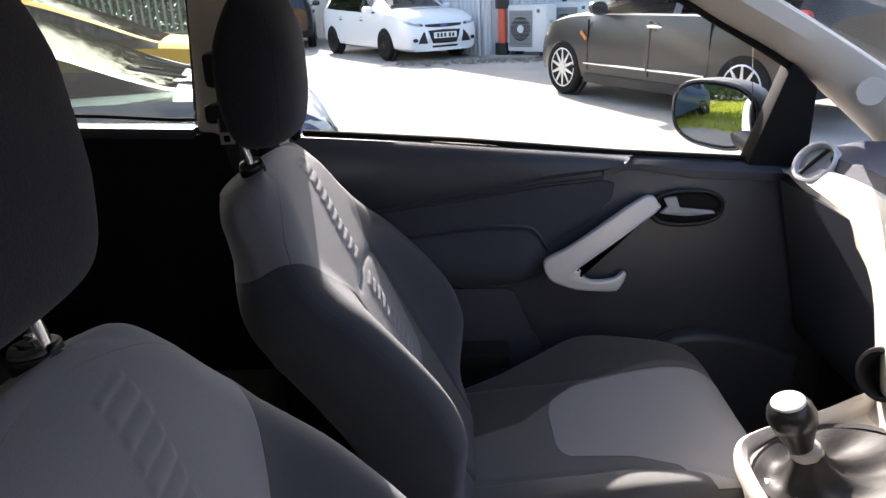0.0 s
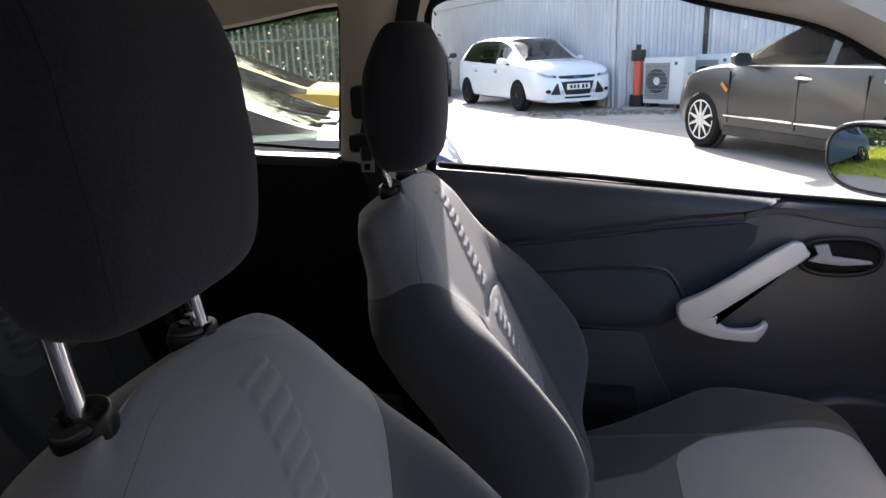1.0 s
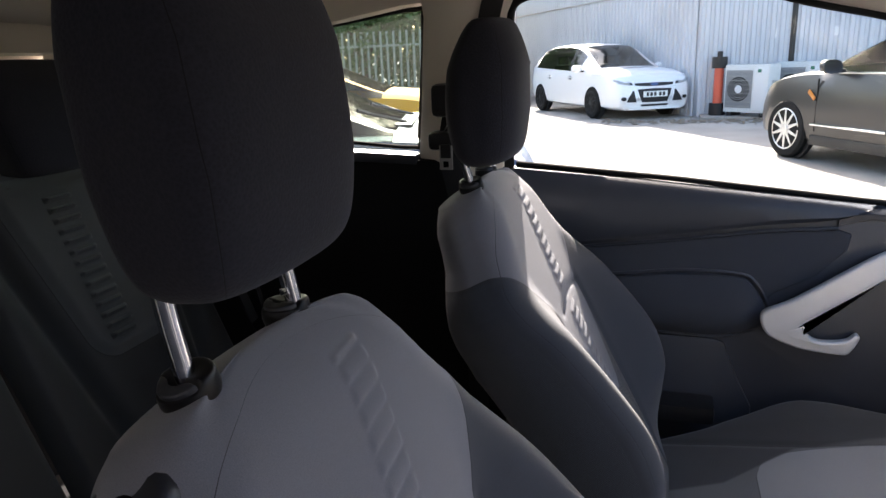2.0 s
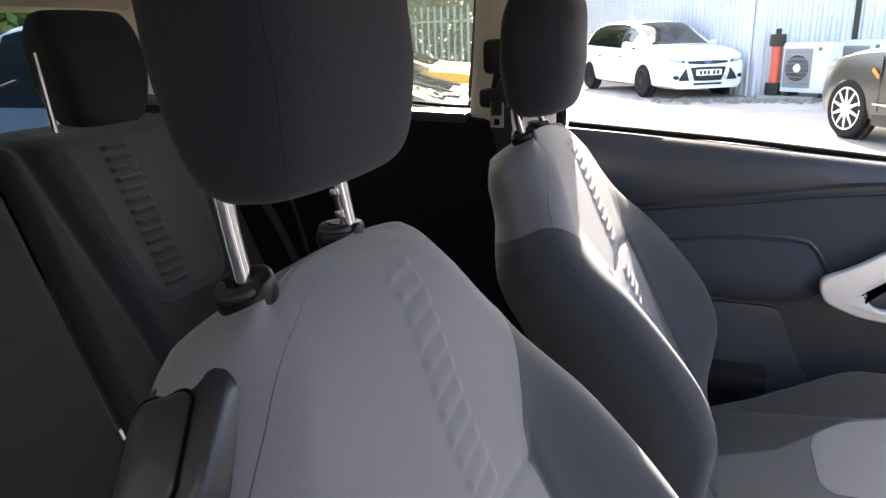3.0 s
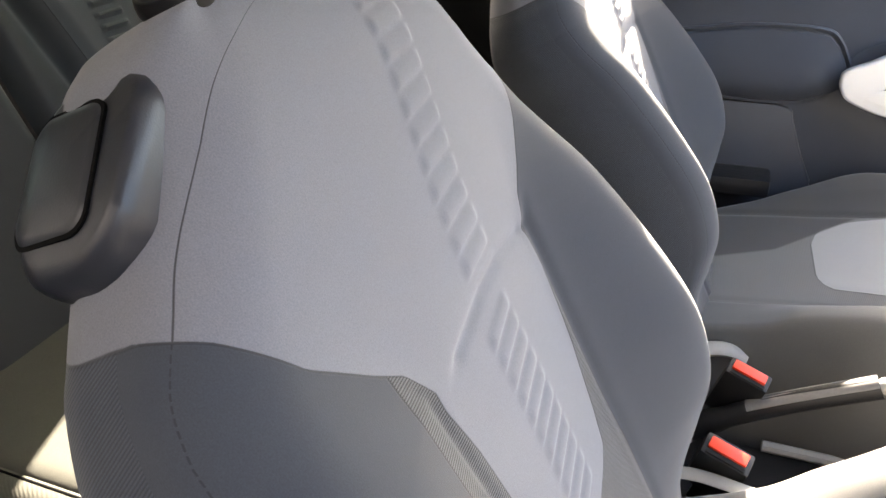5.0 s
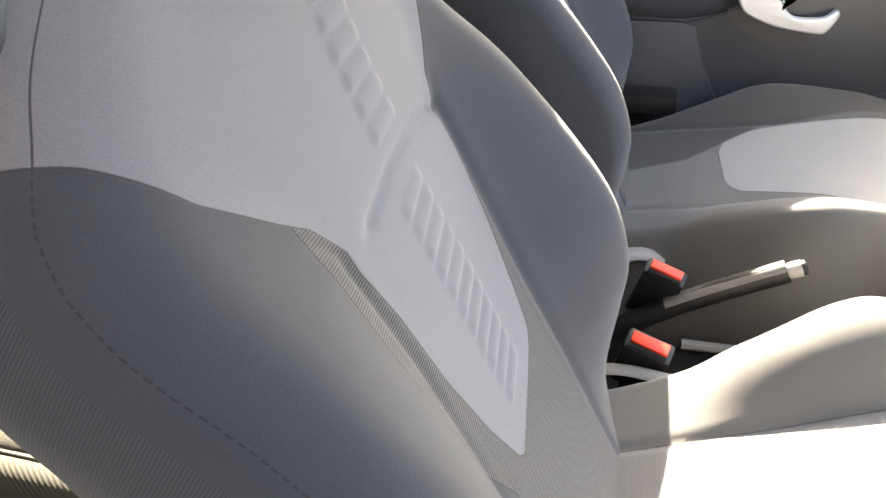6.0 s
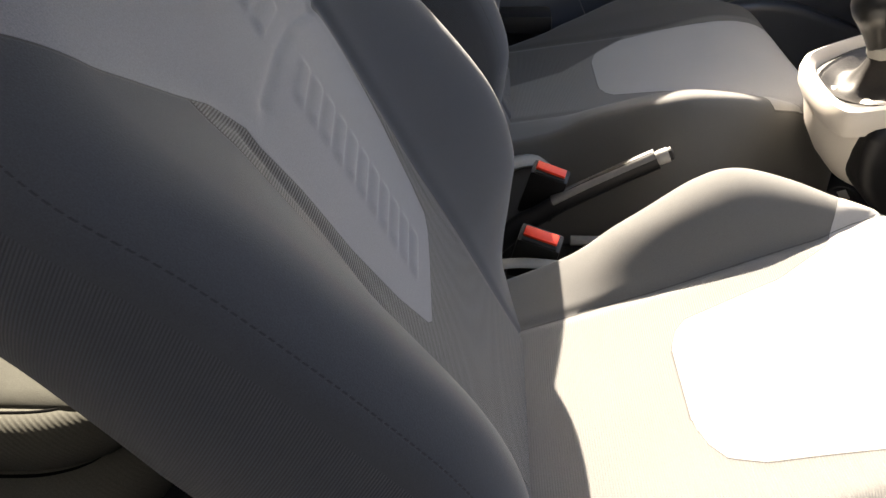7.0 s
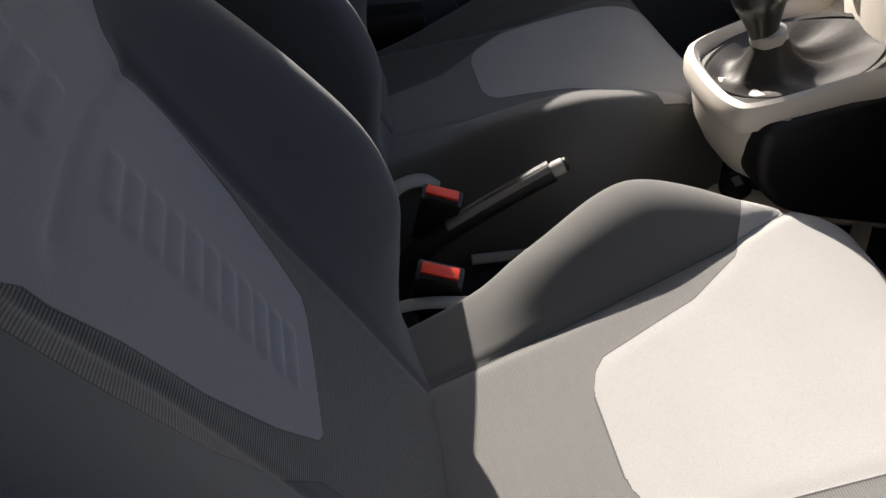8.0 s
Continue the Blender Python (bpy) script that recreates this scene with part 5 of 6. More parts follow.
for zz in (1.64, 1.72, 1.79):
    part("bar", box((3.49, 14.515, zz - 0.012), (3.79, 14.5215, zz + 0.012), 0), M_BLACK, sign)
bol = thing("red_bollard", "red post with black base and cap by the wall", "bollard")
M_ORANGE = mat("orange_paint", (0.62, 0.10, 0.05), 0.5, vary=0.15)
part("tube", tube([(1.20, 14.2, 0.2), (1.20, 14.2, 0.98)], 0.085, 16), M_ORANGE, bol)
part("base", tube([(1.20, 14.2, 0.0), (1.20, 14.2, 0.28)], 0.15, 16), M_BLACK, bol)
part("cap", tube([(1.20, 14.2, 0.93), (1.20, 14.2, 1.14)], 0.14, 16), M_BLACK, bol)
part("knob", tube([(1.20, 14.2, 1.13), (1.20, 14.2, 1.24)], 0.05, 10), M_BLACK, bol)


def ac_unit(m):
    """Outdoor unit: its fan side faces local -y."""
    a = thing("air_conditioner", "pale grey outdoor air conditioning unit with a round fan grille", "air conditioner", "air conditioners")
    part("case", box((0, 0, 0.08), (0.88, 0.36, 0.94), 0.018), mat("ac_paint", (0.60, 0.60, 0.58), 0.5, vary=0.1), a)
    part("grille_back", box((0.03, -0.006, 0.16), (0.56, 0.004, 0.84), 0.004), mat("ac_grille", (0.22, 0.22, 0.22), 0.6, vary=0.15), a, "grey fan grille")
    part("fan_disc", moved(lathe([(0.23, 0.0), (0.22, 0.004), (0.03, 0.006)], 32), pose(0.295, -0.005, 0.5, 90, 0, 0)), M_BLACK, a, "dark fan opening")
    part("fan_hub", moved(lathe([(0.075, 0.0), (0.07, 0.014), (0.02, 0.02)], 20), pose(0.295, -0.008, 0.5, 90, 0, 0)), M_SILVER, a, "pale fan hub")
    for r in (0.11, 0.15, 0.19, 0.23):
        part("grille_ring", tube([(0.295 + r * math.cos(t), -0.016, 0.5 + r * math.sin(t)) for t in np.linspace(0, 2 * math.pi, 33)], 0.004, 6), M_GREYTRIM, a)
    for k in range(9):
        z = 0.19 + 0.078 * k
        part("grille_bar", box((0.035, -0.014, z - 0.004), (0.555, -0.008, z + 0.004), 0), M_GREYTRIM, a)
    part("side_panel", box((0.60, -0.010, 0.14), (0.865, 0.0, 0.90), 0.004), M_SILVER, a)
    part("badge", box((0.66, -0.014, 0.80), (0.73, -0.009, 0.86), 0), mat("badge_green", (0.02, 0.14, 0.09), 0.4), a, "small green badge")
    part("side_handle", box((0.876, 0.10, 0.60), (0.886, 0.24, 0.66), 0.003), M_GREYTRIM, a)
    for x in (0.06, 0.72):
        part("foot", box((x, 0.02, 0.0), (x + 0.1, 0.34, 0.085), 0.01), M_BLACK, a)
    a.matrix_basis = m
    return a


ac = ac_unit(pose(1.30, 14.05, 0.05, 0, 0, -38))
copy_thing(ac, pose(2.20, 14.30, 0.07, 0, 0, -38))
pad = thing("low_kerb", "low rough concrete strip along the wall", "kerb", kind="structure")
part("strip", box((0.9, 13.75, 0.0), (9.0, 14.62, 0.055), 0.02), M_GROUND, pad)


# unseen wall added to keep sky light out of the driver's doorway
closing = part("light_blocker_behind", box((-2.6, -1.20, 0.0), (1.1, -0.85, 2.3), 0.03), mat("blocker_dark", (0.030, 0.031, 0.036), 0.7, grain=0.1, vary=0.2), None)
# unseen wall added ahead to cut sky light through the windscreen
ahead = part("light_blocker_ahead", box((2.45, -2.6, 0.0), (2.75, 2.4, 1.9), 0.03), mat("blocker_grey", (0.060, 0.063, 0.070), 0.85, grain=0.15, vary=0.25), None)
tagged(ahead, "added unseen dark wall cutting the light through the windscreen", "wall", kind="structure")
tagged(closing, "added unseen dark wall blocking light at the driver's doorway", "wall", kind="structure")


# ---- cars outside ----
def wheel_set(car, x, y, r, w, rim_mat, spokes=5):
    s = 1 if y > 0 else -1
    wh = part("wheel", moved(lathe([(r * 0.70, -w / 2), (r * 0.92, -w / 2), (r, -w / 2 + 0.03), (r, w / 2 - 0.03), (r * 0.92, w / 2), (r * 0.70, w / 2)], 32, "y"), pose(x, y, r)), M_RUBBER, car, "black tyre")
    face = y + s * (w / 2 - 0.012)
    part("rim_dish", moved(lathe([(r * 0.70, -0.006), (r * 0.69, 0.01), (r * 0.6, -0.0), (0.02, 0.0)], 32, "y"), Matrix.Translation((x, face - s * 0.02, r))), M_BLACK, wh)
    part("rim_ring", tube([(x + r * 0.68 * math.cos(a), face, r + r * 0.68 * math.sin(a)) for a in np.linspace(0, 2 * math.pi, 33)], r * 0.045, 8), rim_mat, wh, "alloy rim")
    for k in range(spokes):
        a = 2 * math.pi * k / spokes + 0.3
        b = slab([(r * 0.10, -r * 0.075), (r * 0.67, -r * 0.038), (r * 0.67, r * 0.038), (r * 0.10, r * 0.075)], "y", -0.012, 0.026, 0.007)
        part("spoke", moved(b, Matrix.Translation((x, face, r)) @ Matrix.Rotation(-a, 4, "Y")), rim_mat, wh)
    part("hub", moved(lathe([(r * 0.16, -0.02), (r * 0.16, 0.02), (r * 0.08, 0.026)], 18, "y"), Matrix.Translation((x, face, r)) @ (Matrix.Rotation(math.pi, 4, "Z") if s > 0 else Matrix.Identity(4))), rim_mat, wh)
    part("arch", moved(lathe([(r * 1.17, -0.05), (r * 1.17, 0.0), (r * 0.2, 0.001)], 32, "y"), Matrix.Translation((x, y + s * (w / 2 - 0.075), r + 0.02)) @ (Matrix.Rotation(math.pi, 4, "Z") if s > 0 else Matrix.Identity(4))), M_BLACK, wh, "black wheel arch")
    return wh


def car_body(stations, half_w):
    """Skin rings along the car. A station: x, bottom, bonnet or belt height, roof height, roof half width share."""
    st = np.array(smooth_line(stations, 5))
    rows = []
    for x, zb, zbelt, zr, wr, wf in st:
        hw = half_w * wf
        ring = [(0.0, zb), (hw * 0.86, zb), (hw * 0.96, zb + 0.05), (hw * 0.995, zb + 0.18), (hw, zb + (zbelt - zb) * 0.55), (hw * 0.985, zb + (zbelt - zb) * 0.80), (hw * 0.945, zbelt)]
        up = max(zr - zbelt, 0.0)
        rw = hw * wr
        ring += [(rw + (hw * 0.945 - rw) * 0.5, zbelt + up * 0.52), (rw, zbelt + up * 0.90), (rw * 0.86, zbelt + up * 0.985), (rw * 0.45, zr + 0.012), (0.0, zr + 0.016)]
        rows.append([(x, y, z) for y, z in ring])
    return rows


def nose_x(rows, y, z):
    """How far forward the skin of a car reaches at a height and a distance from its middle."""
    was = None
    for ring in reversed(rows):
        ys, zs = [p[1] for p in ring], [p[2] for p in ring]
        low, high = zs[0], zs[-1]
        wide = float(np.interp(z, zs, [max(q, 0.0) for q in ys])) if z < zs[6] else ys[6] * max(0.0, (high - z) / max(high - zs[6], 1e-4)) ** 0.5
        gap = min(wide - abs(y), z - low, high - z)
        if gap >= 0:
            if was is None:
                return ring[0][0]
            k = gap / max(gap - was[1], 1e-6)
            return ring[0][0] + (was[0] - ring[0][0]) * min(max(k, 0), 1)
        was = (ring[0][0], gap)
    return rows[0][0][0]


def on_nose(rows, outline, lift=0.008, sink=0.05):
    """A shaped panel that follows a car's front; outline in (y, z)."""
    cy, cz = sum(p[0] for p in outline) / len(outline), sum(p[1] for p in outline) / len(outline)
    rings = []
    for k, up in ((1.0, -sink), (1.0, lift * 0.6), (0.94, lift), (0.75, lift), (0.5, lift), (0.25, lift), (0.03, lift)):
        ring = [(cy + (y - cy) * k, cz + (z - cz) * k) for y, z in outline]
        rings.append([(nose_x(rows, y, z) + up, y, z) for y, z in ring])
    return loft(rings)


def make_car(name, label, m, stations, half_w, paint, wheels, glass_x, screen_x, rear_x, rim_mat, spokes=5, r=0.32, pane=None, handle=None, mirrors=True):
    """A parked car: front towards +x. glass_x: spans of side windows; screen_x, rear_x: spans of windscreen and rear window."""
    car = thing(name, label, "car", "parked cars")
    rows = car_body(stations, half_w)
    n = len(rows[0])
    paint_v, paint_f, seen = [], [], {}
    panes = {}
    full = [r_ + [(x, -y, z) for x, y, z in reversed(r_[1:-1])] for r_ in rows]
    nn = len(full[0])
    for i in range(len(full) - 1):
        xm = (full[i][0][0] + full[i + 1][0][0]) / 2
        for k in range(nn):
            k2 = (k + 1) % nn
            quad = (full[i][k], full[i][k2], full[i + 1][k2], full[i + 1][k])
            hk = k if k < n - 1 else nn - 1 - k
            key = None
            if hk in (6, 7):
                for j, (a, b) in enumerate(glass_x):
                    if a < xm < b:
                        key = ("side_window", j, k < n - 1)
            if hk in (9, 10):
                if screen_x[0] < xm < screen_x[1]:
                    key = ("windscreen", 0, True)
                if rear_x[0] < xm < rear_x[1]:
                    key = ("rear_window", 0, True)
            if key is None and hk in (6, 7) and glass_x[0][0] < xm < glass_x[-1][1]:
                key = ("window_pillar", 0, k < n - 1)
            if key:
                panes.setdefault(key, []).append(quad)
            else:
                paint_f.append(quad)

    for r_ in (full[0], full[-1]):
        for k in range(n - 1):
            paint_f.append((r_[k], r_[k + 1], r_[(nn - k - 1) % nn], r_[(nn - k) % nn]))

    def quads(qs):
        idx, vs, fs = {}, [], []
        for q in qs:
            f = []
            for p in q:
                kk = tuple(round(c, 5) for c in p)
                if kk not in idx:
                    idx[kk] = len(vs)
                    vs.append(p)
                if idx[kk] not in f:
                    f.append(idx[kk])
            if len(f) > 2:
                fs.append(f)
        return mesh_of(vs, fs)

    body = part("body", quads(paint_f), paint, car)
    belt_z = stations[len(stations) // 2][2]
    part("cabin_floor", box((rear_x[1] - 0.1, -half_w * 0.86, 0.4), (screen_x[1] - 0.15, half_w * 0.86, belt_z - 0.12), 0.04), M_BLACK, car)
    for sx in (screen_x[0] - 0.55, screen_x[0] - 1.35):
        for sy in (-0.38, 0.38):
            part("seat", box((sx - 0.12, sy - 0.22, belt_z - 0.2), (sx + 0.02, sy + 0.22, belt_z + 0.12), 0.05, 3), M_RUBBER, car)
            part("headrest", box((sx - 0.14, sy - 0.12, belt_z + 0.14), (sx - 0.04, sy + 0.12, belt_z + 0.32), 0.04, 3), M_RUBBER, car)
    for (nm, j, sd), qs in panes.items():
        if nm == "window_pillar":
            part(nm, quads(qs), M_GLOSSBLACK, car, "black pillar between the windows")
        else:
            part(nm, quads(qs), pane or M_CARGLASS, car, "car window glass")
    for (x, s) in ((wheels[0], 1), (wheels[0], -1), (wheels[1], 1), (wheels[1], -1)):
        wheel_set(car, x, s * (half_w - 0.10), r, 0.21, rim_mat, spokes)
    bz = stations[len(stations) // 2][2]
    for s in (1, -1):
        mx = screen_x[1] - 0.36
        cup = [[(mx + 0.085 * c * k + dx, s * (half_w + 0.075 + 0.115 * d * k), bz + 0.075 + 0.075 * e * k) for c, d, e in [(math.sin(a) * 0.25, math.copysign(abs(math.cos(a)) ** 0.7, math.cos(a)), math.copysign(abs(math.sin(a)) ** 0.7, math.sin(a))) for a in np.linspace(0, 2 * math.pi, 24, endpoint=False)]] for dx, k in ((-0.045, 0.86), (-0.05, 0.97), (-0.03, 1.0), (0.03, 0.92), (0.075, 0.6), (0.09, 0.2))]
        mirror = part("door_mirror", loft(cup), paint, car) if mirrors else None
        if mirrors:
            part("mirror_foot", box((mx - 0.05, s * (half_w * 0.94) - 0.03, bz + 0.005), (mx + 0.05, s * (half_w * 0.94) + 0.075, bz + 0.045), 0.012), M_BLACK, mirror, "black mirror foot")
        for xd in (screen_x[0] + 0.02, screen_x[0] - 1.05):
            grip = part("door_handle", tube(smooth_line([(xd - 0.10, s * (half_w - 0.01), bz - 0.115), (xd - 0.07, s * (half_w + 0.022), bz - 0.112), (xd + 0.07, s * (half_w + 0.022), bz - 0.108), (xd + 0.10, s * (half_w - 0.01), bz - 0.108)], 4), 0.013, 8, 1.2), handle or paint, car)
            # black disc stands in for the shade in the recess behind the grip
            part("handle_cup_shade", moved(lathe([(0.075, -0.012), (0.07, 0.006), (0.02, 0.007)], 24, "y"), Matrix.Translation((xd, s * (half_w - 0.004), bz - 0.115)) @ (Matrix.Rotation(math.pi, 4, "Z") if s > 0 else Matrix.Identity(4)) @ Matrix.Diagonal((1, 1, 0.55, 1))), M_BLACK, grip, "black disc painting the shade of the cup behind the handle")
    car.matrix_basis = m
    return car


M_CARGLASS = glass("car_glass", (0.42, 0.48, 0.46), 0.8, 1.9)
M_DARKGLASS = glass("dim_car_glass", (0.42, 0.47, 0.48), 0.35, 1.5)
M_CLEARGLASS = glass("clear_car_glass", (0.66, 0.78, 0.72), 0.12, 1.35)
M_LAMP = mat("lamp_lens", (0.34, 0.36, 0.38), 0.08, spec=0.9, vary=0.4, vary_size=25)
M_WHITE = mat("white_paint", (0.80, 0.80, 0.80), 0.25, coat=0.8, vary=0.02)
M_BROWN = mat("dark_brown_paint", (0.021, 0.019, 0.0185), 0.32, coat=0.25, vary=0.05)
M_BLUE = mat("blue_paint", (0.045, 0.075, 0.14), 0.6, spec=0.2, coat=0.5, vary=0.05)
M_YELLOW = mat("yellow_paint", (0.80, 0.36, 0.02), 0.7, spec=0.08, vary=0.05)
M_ALLOY = mat("alloy", (0.62, 0.62, 0.63), 0.3, metal=0.9, vary=0.08)
M_DARKRIM = mat("dark_alloy", (0.03, 0.03, 0.032), 0.35, metal=0.5)
M_PLATE = mat("plate_white", (0.85, 0.84, 0.78), 0.5)
M_PLATEY = mat("plate_yellow", (0.85, 0.66, 0.05), 0.5)

# x, underside, belt, roof, roof half width share, width share
HATCH = [(-2.12, 0.42, 0.90, 0.92, 0.70, 0.80), (-2.02, 0.30, 0.98, 1.10, 0.70, 0.92), (-1.75, 0.24, 1.00, 1.36, 0.68, 0.98), (-1.2, 0.22, 0.98, 1.46, 0.68, 1.0), (-0.3, 0.20, 0.95, 1.48, 0.69, 1.0), (0.30, 0.20, 0.93, 1.40, 0.69, 1.0), (0.80, 0.20, 0.92, 1.15, 0.74, 1.0), (1.16, 0.21, 0.91, 0.99, 0.80, 0.99), (1.55, 0.21, 0.89, 0.955, 0.80, 0.98), (1.88, 0.20, 0.84, 0.89, 0.80, 0.95), (2.05, 0.20, 0.775, 0.82, 0.80, 0.90), (2.135, 0.20, 0.69, 0.73, 0.80, 0.85), (2.175, 0.20, 0.58, 0.61, 0.78, 0.80), (2.20, 0.24, 0.47, 0.49, 0.74, 0.74)]
MPV = [(-2.15, 0.45, 0.95, 1.00, 0.72, 0.84), (-2.05, 0.32, 1.05, 1.30, 0.72, 0.94), (-1.85, 0.26, 1.08, 1.52, 0.70, 0.98), (-1.2, 0.23, 1.05, 1.62, 0.70, 1.0), (-0.2, 0.21, 1.02, 1.63, 0.70, 1.0), (0.35, 0.21, 1.00, 1.55, 0.70, 1.0), (0.95, 0.21, 0.98, 1.27, 0.74, 1.0), (1.35, 0.22, 0.96, 1.06, 0.78, 0.99), (1.70, 0.22, 0.86, 0.93, 0.76, 0.95), (2.0, 0.23, 0.70, 0.76, 0.74, 0.86), (2.12, 0.30, 0.55, 0.60, 0.72, 0.72)]

white = make_car("white_hatchback", "white five-door hatchback with dark wheels parked by the wall", pose(-1.12, 15.88, 0, 0, 0, -58), HATCH, 0.90, M_WHITE, (1.30, -1.35), ((-1.65, -0.85), (-0.78, 0.10), (0.15, 0.66)), (0.24, 1.14), (-2.03, -1.70), M_DARKRIM, 10, 0.325)
NOSE = car_body(HATCH, 0.90)
part("upper_grille", on_nose(NOSE, [(-0.43, 0.70), (-0.40, 0.655), (-0.2, 0.640), (0.0, 0.636), (0.2, 0.640), (0.40, 0.655), (0.43, 0.70), (0.2, 0.705), (0.0, 0.706), (-0.2, 0.705)], 0.012), M_BLACK, white, "black slot grille")
part("badge", on_nose(NOSE, [(0.085 * math.cos(a), 0.674 + 0.034 * math.sin(a)) for a in np.linspace(0, 2 * math.pi, 20, endpoint=False)], 0.024), mat("badge_blue", (0.05, 0.09, 0.22), 0.3, vary=0.1), white, "blue oval badge")
part("lower_grille", on_nose(NOSE, [(-0.37, 0.585), (-0.33, 0.47), (-0.27, 0.34), (0.0, 0.335), (0.27, 0.34), (0.33, 0.47), (0.37, 0.585), (0.0, 0.595)], 0.012), M_BLACK, white, "black trapezoid grille")
plate_x = nose_x(NOSE, 0, 0.49) + 0.02
part("number_plate", box((plate_x, -0.26, 0.435), (plate_x + 0.012, 0.26, 0.545), 0.003), M_PLATE, white, "pale number plate")
for k in (-0.17, -0.09, -0.01, 0.10, 0.18):
    part("plate_bar", box((plate_x + 0.012, k - 0.025, 0.455), (plate_x + 0.015, k + 0.025, 0.525), 0), M_BLACK, white)
part("bumper_lip", box((2.06, -0.56, 0.195), (2.215, 0.56, 0.235), 0.015), M_WHITE, white)
part("lower_slot", on_nose(NOSE, [(-0.30, 0.30), (-0.28, 0.26), (0.28, 0.26), (0.30, 0.30)], 0.008), M_BLACK, white, "black slot above the lip")
for s in (1, -1):
    lamp = part("head_lamp", on_nose(NOSE, [(s * y, z) for y, z in ((0.46, 0.665), (0.60, 0.672), (0.74, 0.70), (0.80, 0.755), (0.785, 0.785), (0.70, 0.775), (0.56, 0.742), (0.47, 0.712))], 0.012), M_LAMP, white, "clear swept head lamp")
    part("lamp_bowl", on_nose(NOSE, [(s * (0.60 + 0.045 * math.cos(a)), 0.703 + 0.022 * math.sin(a)) for a in np.linspace(0, 2 * math.pi, 16, endpoint=False)], 0.018), M_GREYTRIM, lamp, "grey lamp bowl")
    part("lamp_tip", on_nose(NOSE, [(s * y, z) for y, z in ((0.465, 0.672), (0.53, 0.676), (0.52, 0.715), (0.475, 0.706))], 0.018), M_BLACK, lamp, "dark inner tip")
    part("side_intake", on_nose(NOSE, [(s * y, z) for y, z in ((0.39, 0.345), (0.60, 0.35), (0.56, 0.44), (0.47, 0.565), (0.44, 0.56))], 0.010), M_BLACK, white, "black triangular intake")
    part("fog_lamp", on_nose(NOSE, [(s * (0.66 + 0.055 * math.cos(a)), 0.415 + 0.038 * math.sin(a)) for a in np.linspace(0, 2 * math.pi, 16, endpoint=False)], 0.010), M_BLACK, white, "dark oval fog lamp")

CARRIER = MPV[:3] + [(-1.3, 0.23, 1.05, 1.62, 0.70, 1.0), (-0.55, 0.21, 1.02, 1.62, 0.70, 1.0), (-0.1, 0.21, 1.01, 1.52, 0.70, 1.0), (0.45, 0.21, 1.0, 1.30, 0.74, 1.0), (0.98, 0.21, 0.985, 1.06, 0.78, 1.0), (1.40, 0.22, 0.95, 1.0, 0.78, 0.99), (1.78, 0.22, 0.88, 0.93, 0.78, 0.95), (2.02, 0.23, 0.76, 0.80, 0.76, 0.87), (2.14, 0.26, 0.62, 0.65, 0.74, 0.78), (2.18, 0.30, 0.50, 0.52, 0.72, 0.70)]
brown = make_car("dark_people_carrier", "dark brown people carrier with silver alloy wheels", pose(3.06, 8.05, 0, 0, 0, 117), CARRIER, 0.92, M_BROWN, (1.40, -1.45), ((-1.9, -1.42), (-1.32, -0.54), (-0.42, 0.40), (0.45, 0.80)), (-0.25, 1.0), (-2.06, -1.92), M_ALLOY, 10, 0.345, M_CLEARGLASS, M_CHROME)
FRONT = car_body(CARRIER, 0.92)
part("side_strip", box((-0.16, 0.918, 0.425), (0.95, 0.944, 0.450), 0.008), M_CHROME, brown, "chrome side strip")
part("side_strip", box((-1.00, 0.918, 0.425), (-0.18, 0.944, 0.450), 0.008), M_CHROME, brown, "chrome side strip")
part("window_strip", box((-1.6, 0.862, 1.000), (0.80, 0.886, 1.020), 0.006), M_CHROME, brown, "chrome strip under the windows")
part("sill_cladding", box((-1.05, 0.84, 0.20), (0.98, 0.912, 0.315), 0.02), M_BLACK, brown, "black lower sill")
for xd in (-0.17, 0.90, -1.02):
    part("door_gap", box((xd - 0.003, 0.90, 0.36), (xd + 0.003, 0.9215, 0.94), 0.001), M_RUBBER, brown, "dark door shut line")
for s in (1, -1):
    part("tail_lamp", moved(slab(smooth_line([(-0.10, -0.10), (0.10, -0.06), (0.16, 0.04), (0.02, 0.12), (-0.10, 0.08)], 4, True), "y", -0.02, 0.05, 0.012), pose(-1.98, s * 0.865, 0.95, 0, 0, -s * 16)), mat("tail_red", (0.55, 0.03, 0.02), 0.2, spec=0.8, vary=0.2), brown, "red tail lamp")
    part("head_lamp", on_nose(FRONT, [(s * y, z) for y, z in ((0.45, 0.68), (0.62, 0.69), (0.76, 0.74), (0.80, 0.84), (0.77, 0.86), (0.64, 0.79), (0.48, 0.73))], 0.012), M_LAMP, brown, "clear head lamp")
    # tilted amber strip paints an orange reflection on the wing
    part("wing_reflection", moved(box((-0.07, 0.0, -0.022), (0.07, 0.012, 0.022), 0.005), pose(0.98, s * 0.918, 0.76, 0, -38, 0)), mat("reflection_orange", (0.55, 0.20, 0.03), 0.3), brown, "orange reflection on the wing, drawn as a strip")

